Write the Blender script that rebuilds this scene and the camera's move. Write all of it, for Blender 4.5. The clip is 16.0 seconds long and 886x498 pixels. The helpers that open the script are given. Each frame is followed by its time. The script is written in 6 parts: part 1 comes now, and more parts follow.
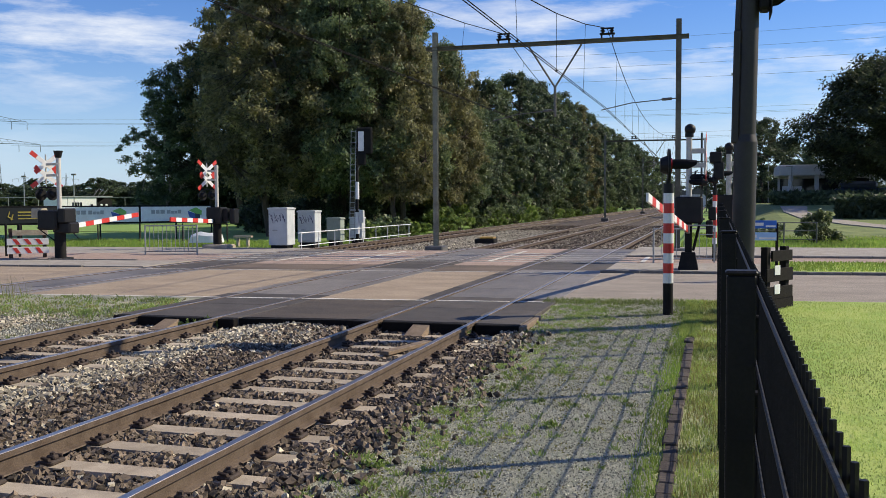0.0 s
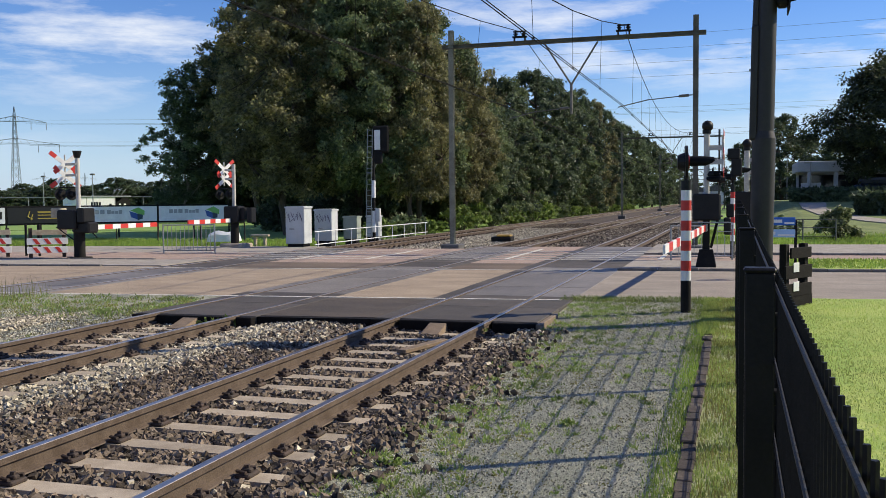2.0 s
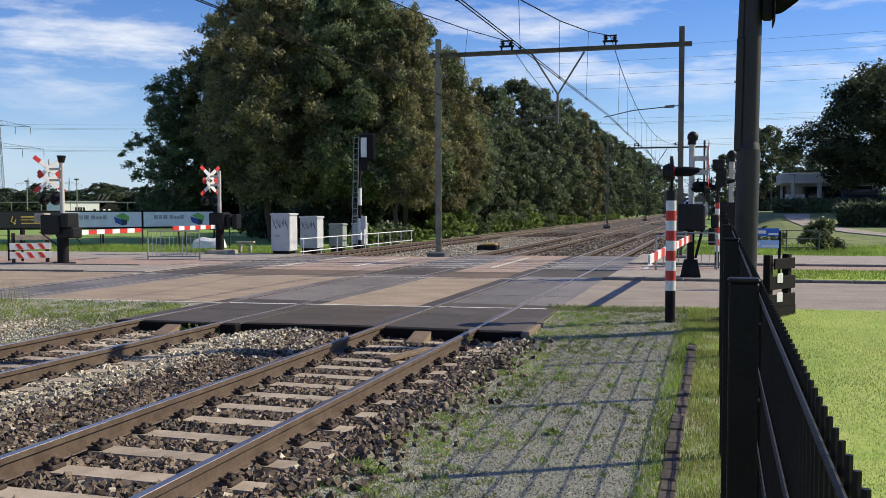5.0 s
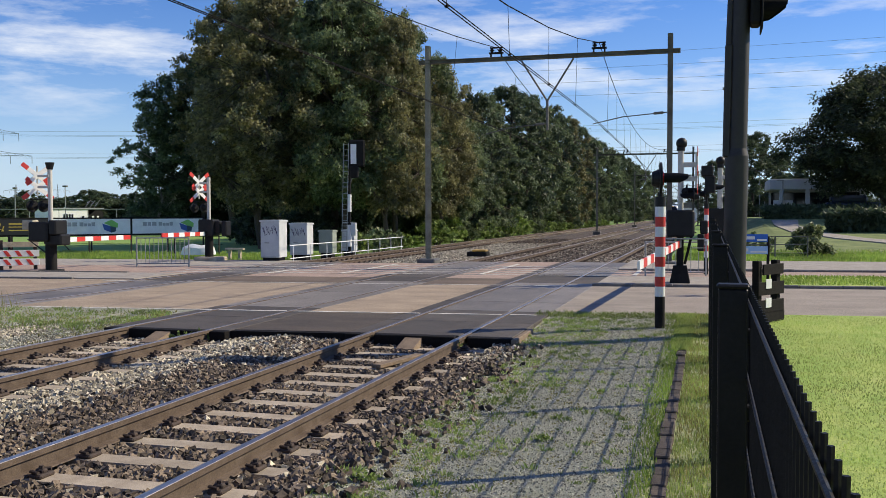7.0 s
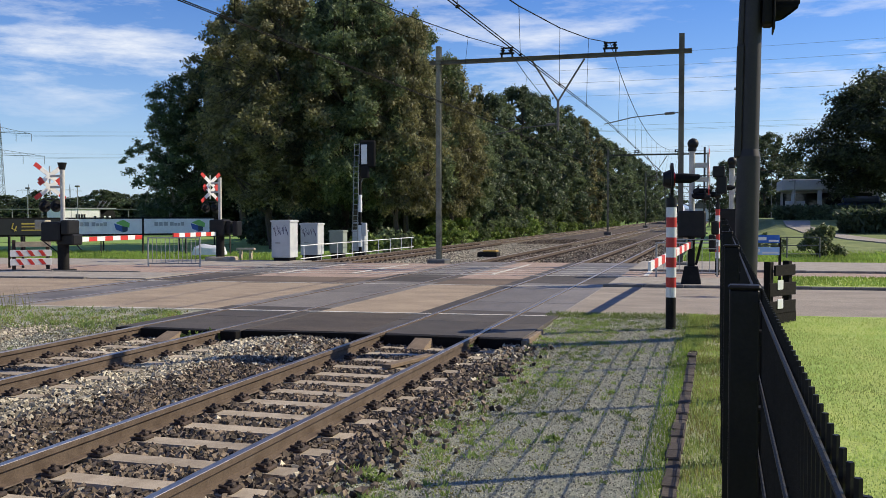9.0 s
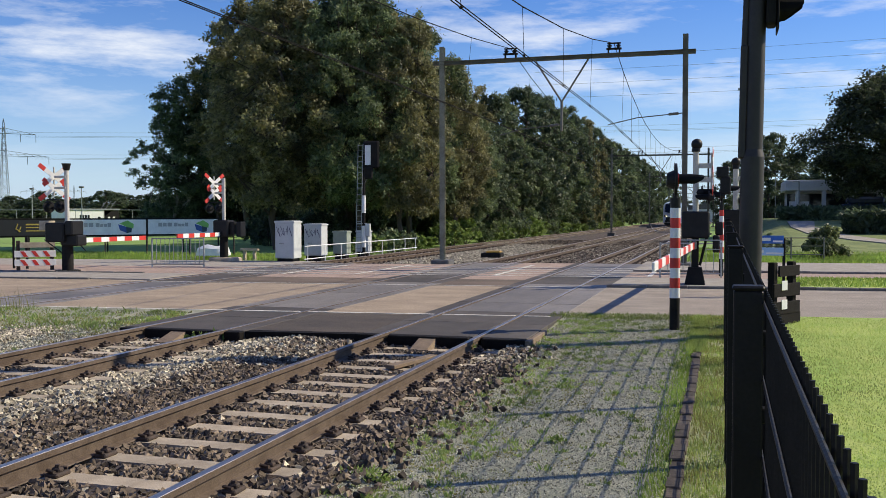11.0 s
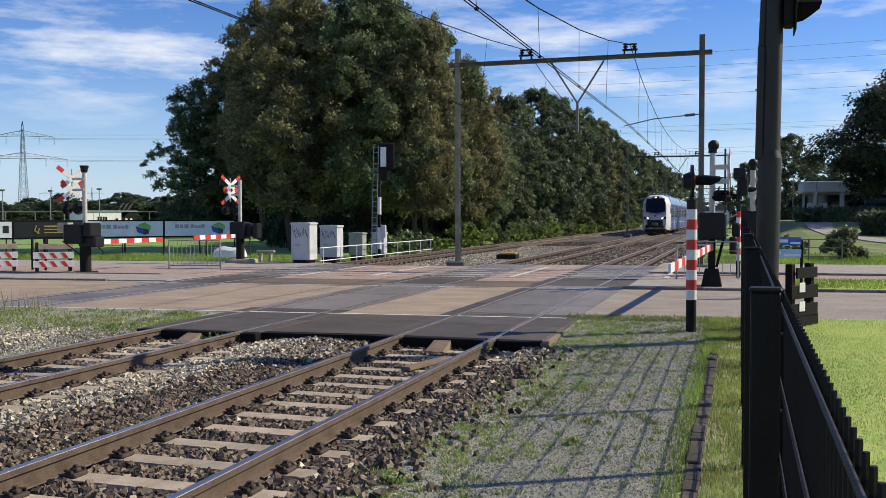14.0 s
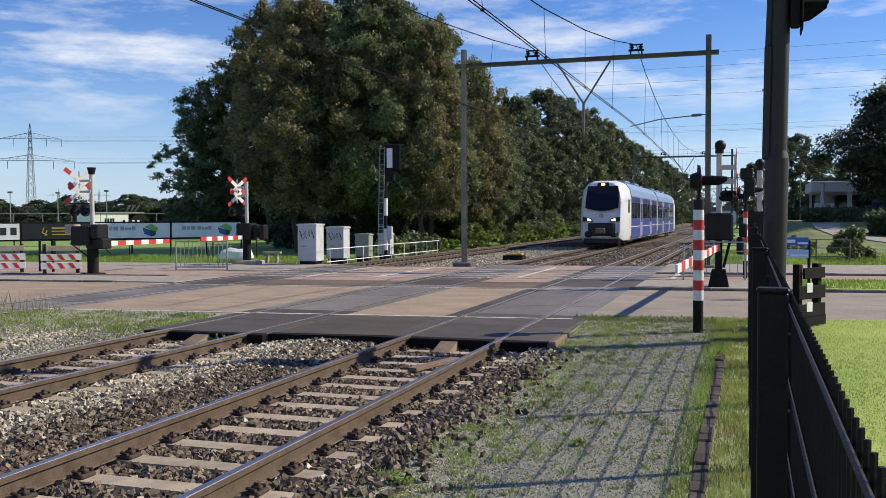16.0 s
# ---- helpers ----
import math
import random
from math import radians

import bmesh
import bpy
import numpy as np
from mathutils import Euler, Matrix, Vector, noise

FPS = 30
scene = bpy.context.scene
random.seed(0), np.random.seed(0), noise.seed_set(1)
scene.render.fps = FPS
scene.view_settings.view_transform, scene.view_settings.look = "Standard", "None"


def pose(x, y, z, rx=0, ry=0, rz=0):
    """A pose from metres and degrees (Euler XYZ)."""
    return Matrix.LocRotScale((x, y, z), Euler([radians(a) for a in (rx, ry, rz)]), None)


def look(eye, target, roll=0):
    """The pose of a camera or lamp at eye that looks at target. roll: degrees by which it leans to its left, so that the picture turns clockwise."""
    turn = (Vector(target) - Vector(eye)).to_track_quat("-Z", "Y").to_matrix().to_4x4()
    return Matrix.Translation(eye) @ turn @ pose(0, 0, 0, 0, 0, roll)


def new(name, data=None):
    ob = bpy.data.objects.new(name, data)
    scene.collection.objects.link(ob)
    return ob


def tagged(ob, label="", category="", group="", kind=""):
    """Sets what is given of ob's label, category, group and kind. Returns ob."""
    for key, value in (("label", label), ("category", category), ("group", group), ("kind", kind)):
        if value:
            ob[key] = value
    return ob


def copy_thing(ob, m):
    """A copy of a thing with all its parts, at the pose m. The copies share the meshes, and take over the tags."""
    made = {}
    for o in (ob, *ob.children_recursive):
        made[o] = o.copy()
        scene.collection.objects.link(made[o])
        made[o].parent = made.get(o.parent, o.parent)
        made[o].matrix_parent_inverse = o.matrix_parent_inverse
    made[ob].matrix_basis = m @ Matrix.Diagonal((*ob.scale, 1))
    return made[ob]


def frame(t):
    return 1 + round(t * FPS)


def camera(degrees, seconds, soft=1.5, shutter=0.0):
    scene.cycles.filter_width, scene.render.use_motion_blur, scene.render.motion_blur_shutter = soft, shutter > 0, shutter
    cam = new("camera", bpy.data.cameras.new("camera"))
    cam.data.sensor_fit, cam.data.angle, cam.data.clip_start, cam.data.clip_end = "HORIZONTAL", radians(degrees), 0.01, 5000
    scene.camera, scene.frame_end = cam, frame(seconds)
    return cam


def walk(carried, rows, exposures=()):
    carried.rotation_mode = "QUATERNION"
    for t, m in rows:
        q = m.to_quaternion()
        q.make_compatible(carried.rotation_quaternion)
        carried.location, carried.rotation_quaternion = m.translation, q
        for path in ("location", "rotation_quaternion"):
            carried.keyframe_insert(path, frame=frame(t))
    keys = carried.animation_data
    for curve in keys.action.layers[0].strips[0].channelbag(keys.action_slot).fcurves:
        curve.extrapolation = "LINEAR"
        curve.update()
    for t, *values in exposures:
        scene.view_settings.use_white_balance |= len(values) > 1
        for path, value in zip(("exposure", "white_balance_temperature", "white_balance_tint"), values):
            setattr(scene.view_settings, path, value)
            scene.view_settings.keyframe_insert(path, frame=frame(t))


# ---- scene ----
cam = camera(50.79, 16.0, soft=0.8)
EYE = (0.0, 0.0, 1.82)


def aim(tilt, lean, turn):
    """The pose of the hand-held camera at EYE: degrees up, leaning left, and turned right from +Y."""
    return pose(*EYE) @ pose(0, 0, 0, 0, 0, -turn) @ pose(0, 0, 0, 90 + tilt, 0, 0) @ pose(0, 0, 0, 0, 0, lean)


walk(cam, [
    (0, aim(-2.906, -0.277, -16.237)),
    (0.5, aim(-2.988, -0.229, -16.482)),
    (1, aim(-3.109, -0.318, -16.563)),
    (1.5, aim(-3.136, -0.457, -16.718)),
    (2, aim(-3.013, -0.521, -17.256)),
    (2.5, aim(-2.860, -0.352, -17.287)),
    (3, aim(-2.807, -0.192, -17.161)),
    (3.5, aim(-2.794, -0.036, -16.943)),
    (4, aim(-2.721, 0.019, -16.864)),
    (6.5, aim(-2.189, -0.142, -15.664)),
    (7, aim(-2.119, -0.116, -15.755)),
    (7.5, aim(-2.136, -0.082, -15.870)),
    (8, aim(-2.110, -0.092, -16.015)),
    (8.5, aim(-2.101, -0.046, -16.193)),
    (9, aim(-2.096, -0.049, -16.397)),
    (11.5, aim(-2.048, -0.082, -16.705)),
    (12, aim(-2.061, -0.135, -16.936)),
    (12.5, aim(-2.074, -0.225, -17.381)),
    (13, aim(-2.035, -0.200, -17.564)),
    (13.5, aim(-1.960, -0.090, -17.505)),
    (14, aim(-1.955, -0.091, -17.570)),
    (14.5, aim(-1.960, -0.091, -17.637)),
    (15, aim(-1.888, -0.021, -17.640)),
    (15.5, aim(-1.849, -0.139, -17.800)),
    (16, aim(-1.894, -0.220, -17.963)),
], exposures=[(0, 0.09, 6950, 9), (16, 0.09, 6950, 9)])

# ---- light ----
SUN_FROM = Vector((0.693, 0.403, 0.592)).normalized()
world = bpy.data.worlds.new("sky")
scene.world = world
world.use_nodes = True
wn, wl = world.node_tree.nodes, world.node_tree.links
bg = wn["Background"]
sky = wn.new("ShaderNodeTexSky")
sky.sky_type, sky.sun_disc = "NISHITA", False
sky.sun_elevation = math.asin(SUN_FROM.z)
sky.sun_rotation = math.atan2(SUN_FROM.x, SUN_FROM.y)
sky.altitude, sky.air_density, sky.dust_density, sky.ozone_density = 10, 1.0, 0.0, 6.0
# thin streaked clouds low over the horizon
co = wn.new("ShaderNodeTexCoord")
sep = wn.new("ShaderNodeSeparateXYZ")
wl.new(co.outputs["Generated"], sep.inputs[0])
mp = wn.new("ShaderNodeMapping")
mp.inputs["Rotation"].default_value = (0, radians(2), 0)
mp.inputs["Scale"].default_value = (2.6, 2.6, 13)
wl.new(co.outputs["Generated"], mp.inputs[0])
nz = wn.new("ShaderNodeTexNoise")
nz.inputs["Scale"].default_value, nz.inputs["Detail"].default_value, nz.inputs["Roughness"].default_value = 1.5, 7, 0.62
wl.new(mp.outputs[0], nz.inputs["Vector"])
cr = wn.new("ShaderNodeValToRGB")
cr.color_ramp.elements[0].position, cr.color_ramp.elements[1].position = 0.46, 0.67
wl.new(nz.outputs[0], cr.inputs[0])
band = wn.new("ShaderNodeValToRGB")
for i, (p, v) in enumerate(((0.02, 0.12), (0.105, 0.5), (0.155, 1.0), (0.27, 0.3))):
    e = band.color_ramp.elements[i] if i < 2 else band.color_ramp.elements.new(p)
    e.position, e.color = p, (v, v, v, 1)
wl.new(sep.outputs[2], band.inputs[0])
mul = wn.new("ShaderNodeMath")
mul.operation = "MULTIPLY"
wl.new(cr.outputs[0], mul.inputs[0])
wl.new(band.outputs[0], mul.inputs[1])
mixc = wn.new("ShaderNodeMixRGB")
mixc.inputs[2].default_value = (8.8, 9.1, 9.6, 1)
wl.new(mul.outputs[0], mixc.inputs[0])
vivid = wn.new("ShaderNodeHueSaturation")
vivid.inputs["Hue"].default_value = 0.518
vivid.inputs["Saturation"].default_value, vivid.inputs["Value"].default_value = 1.26, 1.18
wl.new(sky.outputs[0], vivid.inputs["Color"])
wl.new(vivid.outputs[0], mixc.inputs[1])
haze = wn.new("ShaderNodeValToRGB")
for i, (p, v) in enumerate(((0.0, 0.75), (0.05, 0.5), (0.14, 0.18), (0.28, 0.0))):
    e = haze.color_ramp.elements[i] if i < 2 else haze.color_ramp.elements.new(p)
    e.position, e.color = p, (v, v, v, 1)
wl.new(sep.outputs[2], haze.inputs[0])
mixh = wn.new("ShaderNodeMixRGB")
mixh.inputs[2].default_value = (3.6, 5.05, 7.9, 1)
wl.new(haze.outputs[0], mixh.inputs[0])
wl.new(mixc.outputs[0], mixh.inputs[1])
wl.new(mixh.outputs[0], bg.inputs[0])
bg.inputs[1].default_value = 0.113

sun = new("sun", bpy.data.lights.new("sun", "SUN"))
sun.data.energy, sun.data.angle, sun.data.color = 5.0, radians(0.53), (1.0, 0.915, 0.76)
sun.matrix_world = look((0, 0, 50), Vector((0, 0, 50)) - SUN_FROM)
scene.view_settings.exposure = 0.0

# ---- materials ----
def mat(name, a, b=None, scale=6.0, rough=0.8, metal=0.0, bump=0.3, fine=60.0, space="world", stretch=(1, 1, 1), spread=(0.35, 0.65), rand=0.0, island=0.0, spec=0.5, detail=5, dist=0.01, vary=0.2):
    """A procedural surface: colours a to b mottled at `scale` per metre, a fine grain at `fine` per metre as bump."""
    m = bpy.data.materials.new(name)
    m.use_nodes = True
    n, l = m.node_tree.nodes, m.node_tree.links
    p = n["Principled BSDF"]
    p.inputs["Roughness"].default_value, p.inputs["Metallic"].default_value = rough, metal
    p.inputs["Specular IOR Level"].default_value = spec
    if space == "world":
        src = n.new("ShaderNodeNewGeometry").outputs["Position"]
    else:
        src = n.new("ShaderNodeTexCoord").outputs["Object"]
    mpn = n.new("ShaderNodeMapping")
    mpn.inputs["Scale"].default_value = stretch
    l.new(src, mpn.inputs[0])
    big = n.new("ShaderNodeTexNoise")
    big.inputs["Scale"].default_value, big.inputs["Detail"].default_value, big.inputs["Roughness"].default_value = scale, detail, 0.65
    l.new(mpn.outputs[0], big.inputs["Vector"])
    ramp = n.new("ShaderNodeValToRGB")
    b = b or tuple(c * 0.75 for c in a)
    ramp.color_ramp.elements[0].position, ramp.color_ramp.elements[1].position = spread
    ramp.color_ramp.elements[0].color, ramp.color_ramp.elements[1].color = (*a, 1), (*b, 1)
    l.new(big.outputs[0], ramp.inputs[0])
    grain = n.new("ShaderNodeTexNoise")
    grain.inputs["Scale"].default_value, grain.inputs["Detail"].default_value = fine, 3
    l.new(mpn.outputs[0], grain.inputs["Vector"])
    hsv = n.new("ShaderNodeHueSaturation")
    l.new(ramp.outputs[0], hsv.inputs["Color"])
    mr = n.new("ShaderNodeMapRange")
    mr.inputs[1].default_value, mr.inputs[2].default_value, mr.inputs[3].default_value, mr.inputs[4].default_value = 0.3, 0.7, 1 - vary, 1 + vary
    l.new(grain.outputs[0], mr.inputs[0])
    val = mr.outputs[0]
    if rand or island:
        ri = n.new("ShaderNodeObjectInfo").outputs["Random"] if rand else n.new("ShaderNodeNewGeometry").outputs["Random Per Island"]
        mr2 = n.new("ShaderNodeMapRange")
        k = rand or island
        mr2.inputs[3].default_value, mr2.inputs[4].default_value = 1 - k, 1 + k
        l.new(ri, mr2.inputs[0])
        mm = n.new("ShaderNodeMath")
        mm.operation = "MULTIPLY"
        l.new(val, mm.inputs[0])
        l.new(mr2.outputs[0], mm.inputs[1])
        val = mm.outputs[0]
    l.new(val, hsv.inputs["Value"])
    l.new(hsv.outputs[0], p.inputs["Base Color"])
    if bump:
        bp = n.new("ShaderNodeBump")
        bp.inputs["Strength"].default_value, bp.inputs["Distance"].default_value = bump, dist
        l.new(grain.outputs[0], bp.inputs["Height"])
        l.new(bp.outputs[0], p.inputs["Normal"])
    return m


def two_sided_leaf(name, a, b, c=None):
    """Leaves: colour varies leaf by leaf, some light passes through."""
    m = bpy.data.materials.new(name)
    m.use_nodes = True
    n, l = m.node_tree.nodes, m.node_tree.links
    p = n["Principled BSDF"]
    p.inputs["Roughness"].default_value = 0.55
    p.inputs["Specular IOR Level"].default_value = 0.4
    geo = n.new("ShaderNodeNewGeometry")
    ramp = n.new("ShaderNodeValToRGB")
    ramp.color_ramp.elements[0].color, ramp.color_ramp.elements[1].color = (*a, 1), (*b, 1)
    if c:
        e = ramp.color_ramp.elements.new(0.95)
        ramp.color_ramp.elements[2].position = 0.9
        e = ramp.color_ramp.elements.new(1.0)
        e.color = (*c, 1)
    l.new(geo.outputs["Random Per Island"], ramp.inputs[0])
    big = n.new("ShaderNodeTexNoise")
    big.inputs["Scale"].default_value = 0.35
    l.new(geo.outputs["Position"], big.inputs["Vector"])
    hsv = n.new("ShaderNodeHueSaturation")
    mr = n.new("ShaderNodeMapRange")
    mr.inputs[1].default_value, mr.inputs[2].default_value, mr.inputs[3].default_value, mr.inputs[4].default_value = 0.35, 0.65, 0.65, 1.35
    l.new(big.outputs[0], mr.inputs[0])
    l.new(mr.outputs[0], hsv.inputs["Value"])
    l.new(ramp.outputs[0], hsv.inputs["Color"])
    l.new(hsv.outputs[0], p.inputs["Base Color"])
    tr = n.new("ShaderNodeBsdfTranslucent")
    l.new(hsv.outputs[0], tr.inputs[0])
    mx = n.new("ShaderNodeMixShader")
    mx.inputs[0].default_value = 0.42
    l.new(p.outputs[0], mx.inputs[1])
    l.new(tr.outputs[0], mx.inputs[2])
    l.new(mx.outputs[0], n["Material Output"].inputs[0])
    return m


def glow(name, colour, strength):
    m = bpy.data.materials.new(name)
    m.use_nodes = True
    p = m.node_tree.nodes["Principled BSDF"]
    p.inputs["Base Color"].default_value = (*colour, 1)
    p.inputs["Emission Color"].default_value, p.inputs["Emission Strength"].default_value = (*colour, 1), strength
    return m


M = {
    "grass": mat("grass", (0.26, 0.38, 0.07), (0.40, 0.46, 0.12), 1.2, 0.9, fine=90, bump=0.8),
    "field": mat("field", (0.17, 0.29, 0.05), (0.22, 0.33, 0.08), 0.4, 0.9, fine=25, bump=0.6),
    "soil": mat("soil", (0.40, 0.39, 0.22), (0.27, 0.33, 0.13), 3.5, 0.95, fine=50, bump=0.8),
    "gravel": mat("gravel", (0.325, 0.32, 0.25), (0.24, 0.25, 0.17), 2.6, 0.95, fine=150, bump=1.0, spread=(0.35, 0.75), vary=0.4),
    "ballast_bed": mat("ballast_bed", (0.06, 0.044, 0.036), (0.11, 0.086, 0.07), 9, 0.95, fine=40, bump=1.0, dist=0.03),
    "stone_dark": mat("stone_dark", (0.104, 0.077, 0.052), (0.178, 0.138, 0.100), 5, 0.9, fine=60, island=0.85, bump=0.5),
    "stone_light": mat("stone_light", (0.46, 0.41, 0.30), (0.31, 0.27, 0.20), 5, 0.9, fine=60, island=0.65, bump=0.5),
    "concrete": mat("concrete", (0.46, 0.385, 0.29), (0.30, 0.245, 0.18), 3, 0.9, fine=120, rand=0.12, bump=0.3),
    "rail_side": mat("rail_side", (0.088, 0.060, 0.040), (0.14, 0.102, 0.072), 5, 0.75, 0.2, fine=80, bump=0.3),
    "rail_top": mat("rail_top", (0.62, 0.54, 0.47), (0.46, 0.40, 0.35), 3, 0.38, 1.0, fine=30, bump=0.05, stretch=(8, 0.4, 1)),
    "clip": mat("clip", (0.045, 0.036, 0.03), (0.09, 0.06, 0.045), 12, 0.85, 0.2, fine=90),
    "asphalt": mat("asphalt", (0.38, 0.295, 0.205), (0.255, 0.195, 0.138), 1.4, 0.9, fine=75, bump=0.4, stretch=(0.45, 1.1, 1), vary=0.38, detail=9),
    "apron_dark": mat("apron_dark", (0.088, 0.068, 0.052), (0.050, 0.040, 0.033), 1.1, 0.92, fine=120, bump=0.35, stretch=(0.5, 1.2, 1), vary=0.35),
    "asphalt_brown": mat("asphalt_brown", (0.17, 0.125, 0.09), (0.10, 0.075, 0.055), 0.8, 0.92, fine=220, bump=0.35, stretch=(0.4, 1.2, 1)),
    "asphalt_red": mat("asphalt_red", (0.40, 0.285, 0.225), (0.29, 0.215, 0.170), 1.6, 0.92, fine=70, bump=0.3, vary=0.35, detail=9),
    "road_grey": mat("road_grey", (0.33, 0.28, 0.225), (0.225, 0.19, 0.155), 1.3, 0.9, fine=75, bump=0.35, stretch=(0.5, 1.1, 1), vary=0.38, detail=9),
    "rubber_dark": mat("rubber_dark", (0.055, 0.047, 0.040), (0.085, 0.072, 0.060), 1.6, 0.8, fine=90, bump=0.25, rand=0.2),
    "rubber": mat("rubber", (0.150, 0.135, 0.118), (0.205, 0.182, 0.158), 2.2, 0.6, fine=60, bump=0.3, stretch=(1, 0.4, 1), rand=0.2, vary=0.32, detail=9),
    "paint_white": mat("paint_white", (0.66, 0.63, 0.56), (0.34, 0.29, 0.23), 5, 0.85, fine=70, spread=(0.42, 0.70), vary=0.3),
    "white": mat("white", (0.80, 0.80, 0.78), (0.70, 0.70, 0.67), 3, 0.5, fine=40, vary=0.04, bump=0.05, space="object"),
    "red": mat("red", (0.62, 0.035, 0.025), (0.50, 0.035, 0.025), 4, 0.5, vary=0.05, fine=40, bump=0.05, space="object"),
    "black": mat("black", (0.008, 0.008, 0.009), (0.014, 0.014, 0.014), 4, 0.5, spec=0.25, fine=60, bump=0.1, space="object"),
    "black_matt": mat("black_matt", (0.010, 0.010, 0.010), (0.018, 0.017, 0.015), 4, 0.85, spec=0.2, fine=60, bump=0.2, space="object"),
    "fence_black": mat("fence_black", (0.006, 0.0055, 0.006), (0.011, 0.010, 0.010), 5, 0.5, fine=90, bump=0.15, spec=0.2),
    "steel": mat("steel", (0.40, 0.41, 0.40), (0.30, 0.31, 0.30), 5, 0.5, 0.7, fine=50, bump=0.1),
    "steel_dark": mat("steel_dark", (0.17, 0.165, 0.15), (0.115, 0.11, 0.10), 3, 0.7, 0.3, fine=50, bump=0.15),
    # darker copy of mast, for crossbeams and the shaded right masts
    "beam": mat("beam", (0.150, 0.142, 0.108), (0.085, 0.078, 0.058), 2, 0.75, 0.2, fine=40, bump=0.15),
    "mast": mat("mast", (0.26, 0.26, 0.195), (0.16, 0.155, 0.115), 2, 0.75, 0.2, fine=40, bump=0.15),
    "wire": mat("wire", (0.010, 0.011, 0.011), (0.008, 0.008, 0.008), 2, 0.9, 0.0, spec=0.1, bump=0),
    "pole_grey": mat("pole_grey", (0.024, 0.020, 0.018), (0.016, 0.013, 0.012), 6, 0.55, 0.1, fine=60, bump=0.1),
    "post_beige": mat("post_beige", (0.56, 0.54, 0.48), (0.46, 0.44, 0.39), 4, 0.7, fine=50, bump=0.1),
    "cabinet": mat("cabinet", (0.55, 0.57, 0.56), (0.46, 0.48, 0.47), 2, 0.6, fine=40, bump=0.1, vary=0.05),
    "cabinet_green": mat("cabinet_green", (0.30, 0.34, 0.28), (0.25, 0.28, 0.23), 2, 0.6, fine=40, bump=0.1, vary=0.05),
    "wood_dark": mat("wood_dark", (0.060, 0.040, 0.028), (0.022, 0.016, 0.013), 6, 0.85, fine=70, bump=0.5, space="object", stretch=(1, 1, 0.2)),
    "wood_black": mat("wood_black", (0.010, 0.008, 0.007), (0.006, 0.005, 0.004), 6, 0.85, spec=0.2, fine=70, bump=0.5, space="object"),
    "wood_grey": mat("wood_grey", (0.48, 0.42, 0.31), (0.31, 0.265, 0.19), 5, 0.85, fine=70, bump=0.4, space="object"),
    "wood_tan": mat("wood_tan", (0.24, 0.175, 0.115), (0.16, 0.115, 0.075), 6, 0.8, fine=70, bump=0.4, space="object"),
    "bark": mat("bark", (0.09, 0.07, 0.05), (0.05, 0.04, 0.03), 6, 0.95, fine=30, bump=0.8, stretch=(1, 1, 0.25)),
    "bark_pale": mat("bark_pale", (0.34, 0.32, 0.28), (0.14, 0.12, 0.10), 5, 0.9, fine=30, bump=0.6, stretch=(1, 1, 0.5)),
    "brick_kerb": mat("brick_kerb", (0.10, 0.078, 0.062), (0.055, 0.044, 0.036), 9, 0.9, fine=90, rand=0.3, bump=0.5),
    "kerb": mat("kerb", (0.20, 0.19, 0.17), (0.12, 0.11, 0.10), 3, 0.9, fine=90, rand=0.15, bump=0.3),
    "paving": mat("paving", (0.37, 0.33, 0.28), (0.27, 0.24, 0.20), 2, 0.9, fine=120, bump=0.3),
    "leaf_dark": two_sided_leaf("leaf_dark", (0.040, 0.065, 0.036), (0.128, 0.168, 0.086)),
    "leaf_mid": two_sided_leaf("leaf_mid", (0.070, 0.108, 0.052), (0.212, 0.260, 0.118)),
    "leaf_brown": two_sided_leaf("leaf_brown", (0.100, 0.106, 0.052), (0.288, 0.270, 0.120)),
    "leaf_bush": two_sided_leaf("leaf_bush", (0.10, 0.17, 0.035), (0.27, 0.35, 0.09)),
    "leaf_oak": two_sided_leaf("leaf_oak", (0.028, 0.040, 0.020), (0.095, 0.115, 0.050)),
    "leaf_birch": two_sided_leaf("leaf_birch", (0.070, 0.110, 0.055), (0.19, 0.25, 0.13)),
    "blade": two_sided_leaf("blade", (0.17, 0.29, 0.045), (0.36, 0.44, 0.11)),
    "blade_lawn": two_sided_leaf("blade_lawn", (0.27, 0.37, 0.085), (0.46, 0.52, 0.18)),
    "leaf_shrub": two_sided_leaf("leaf_shrub", (0.085, 0.120, 0.045), (0.28, 0.31, 0.14)),
    "blade_rough": two_sided_leaf("blade_rough", (0.10, 0.16, 0.035), (0.25, 0.28, 0.09)),
    "blade_dry": two_sided_leaf("blade_dry", (0.20, 0.21, 0.06), (0.36, 0.32, 0.13)),
    "blade_weed": two_sided_leaf("blade_weed", (0.18, 0.28, 0.07), (0.38, 0.45, 0.15)),
    "far_green": mat("far_green", (0.045, 0.065, 0.035), (0.075, 0.10, 0.055), 0.15, 0.95, fine=1.2, bump=0.6),
}

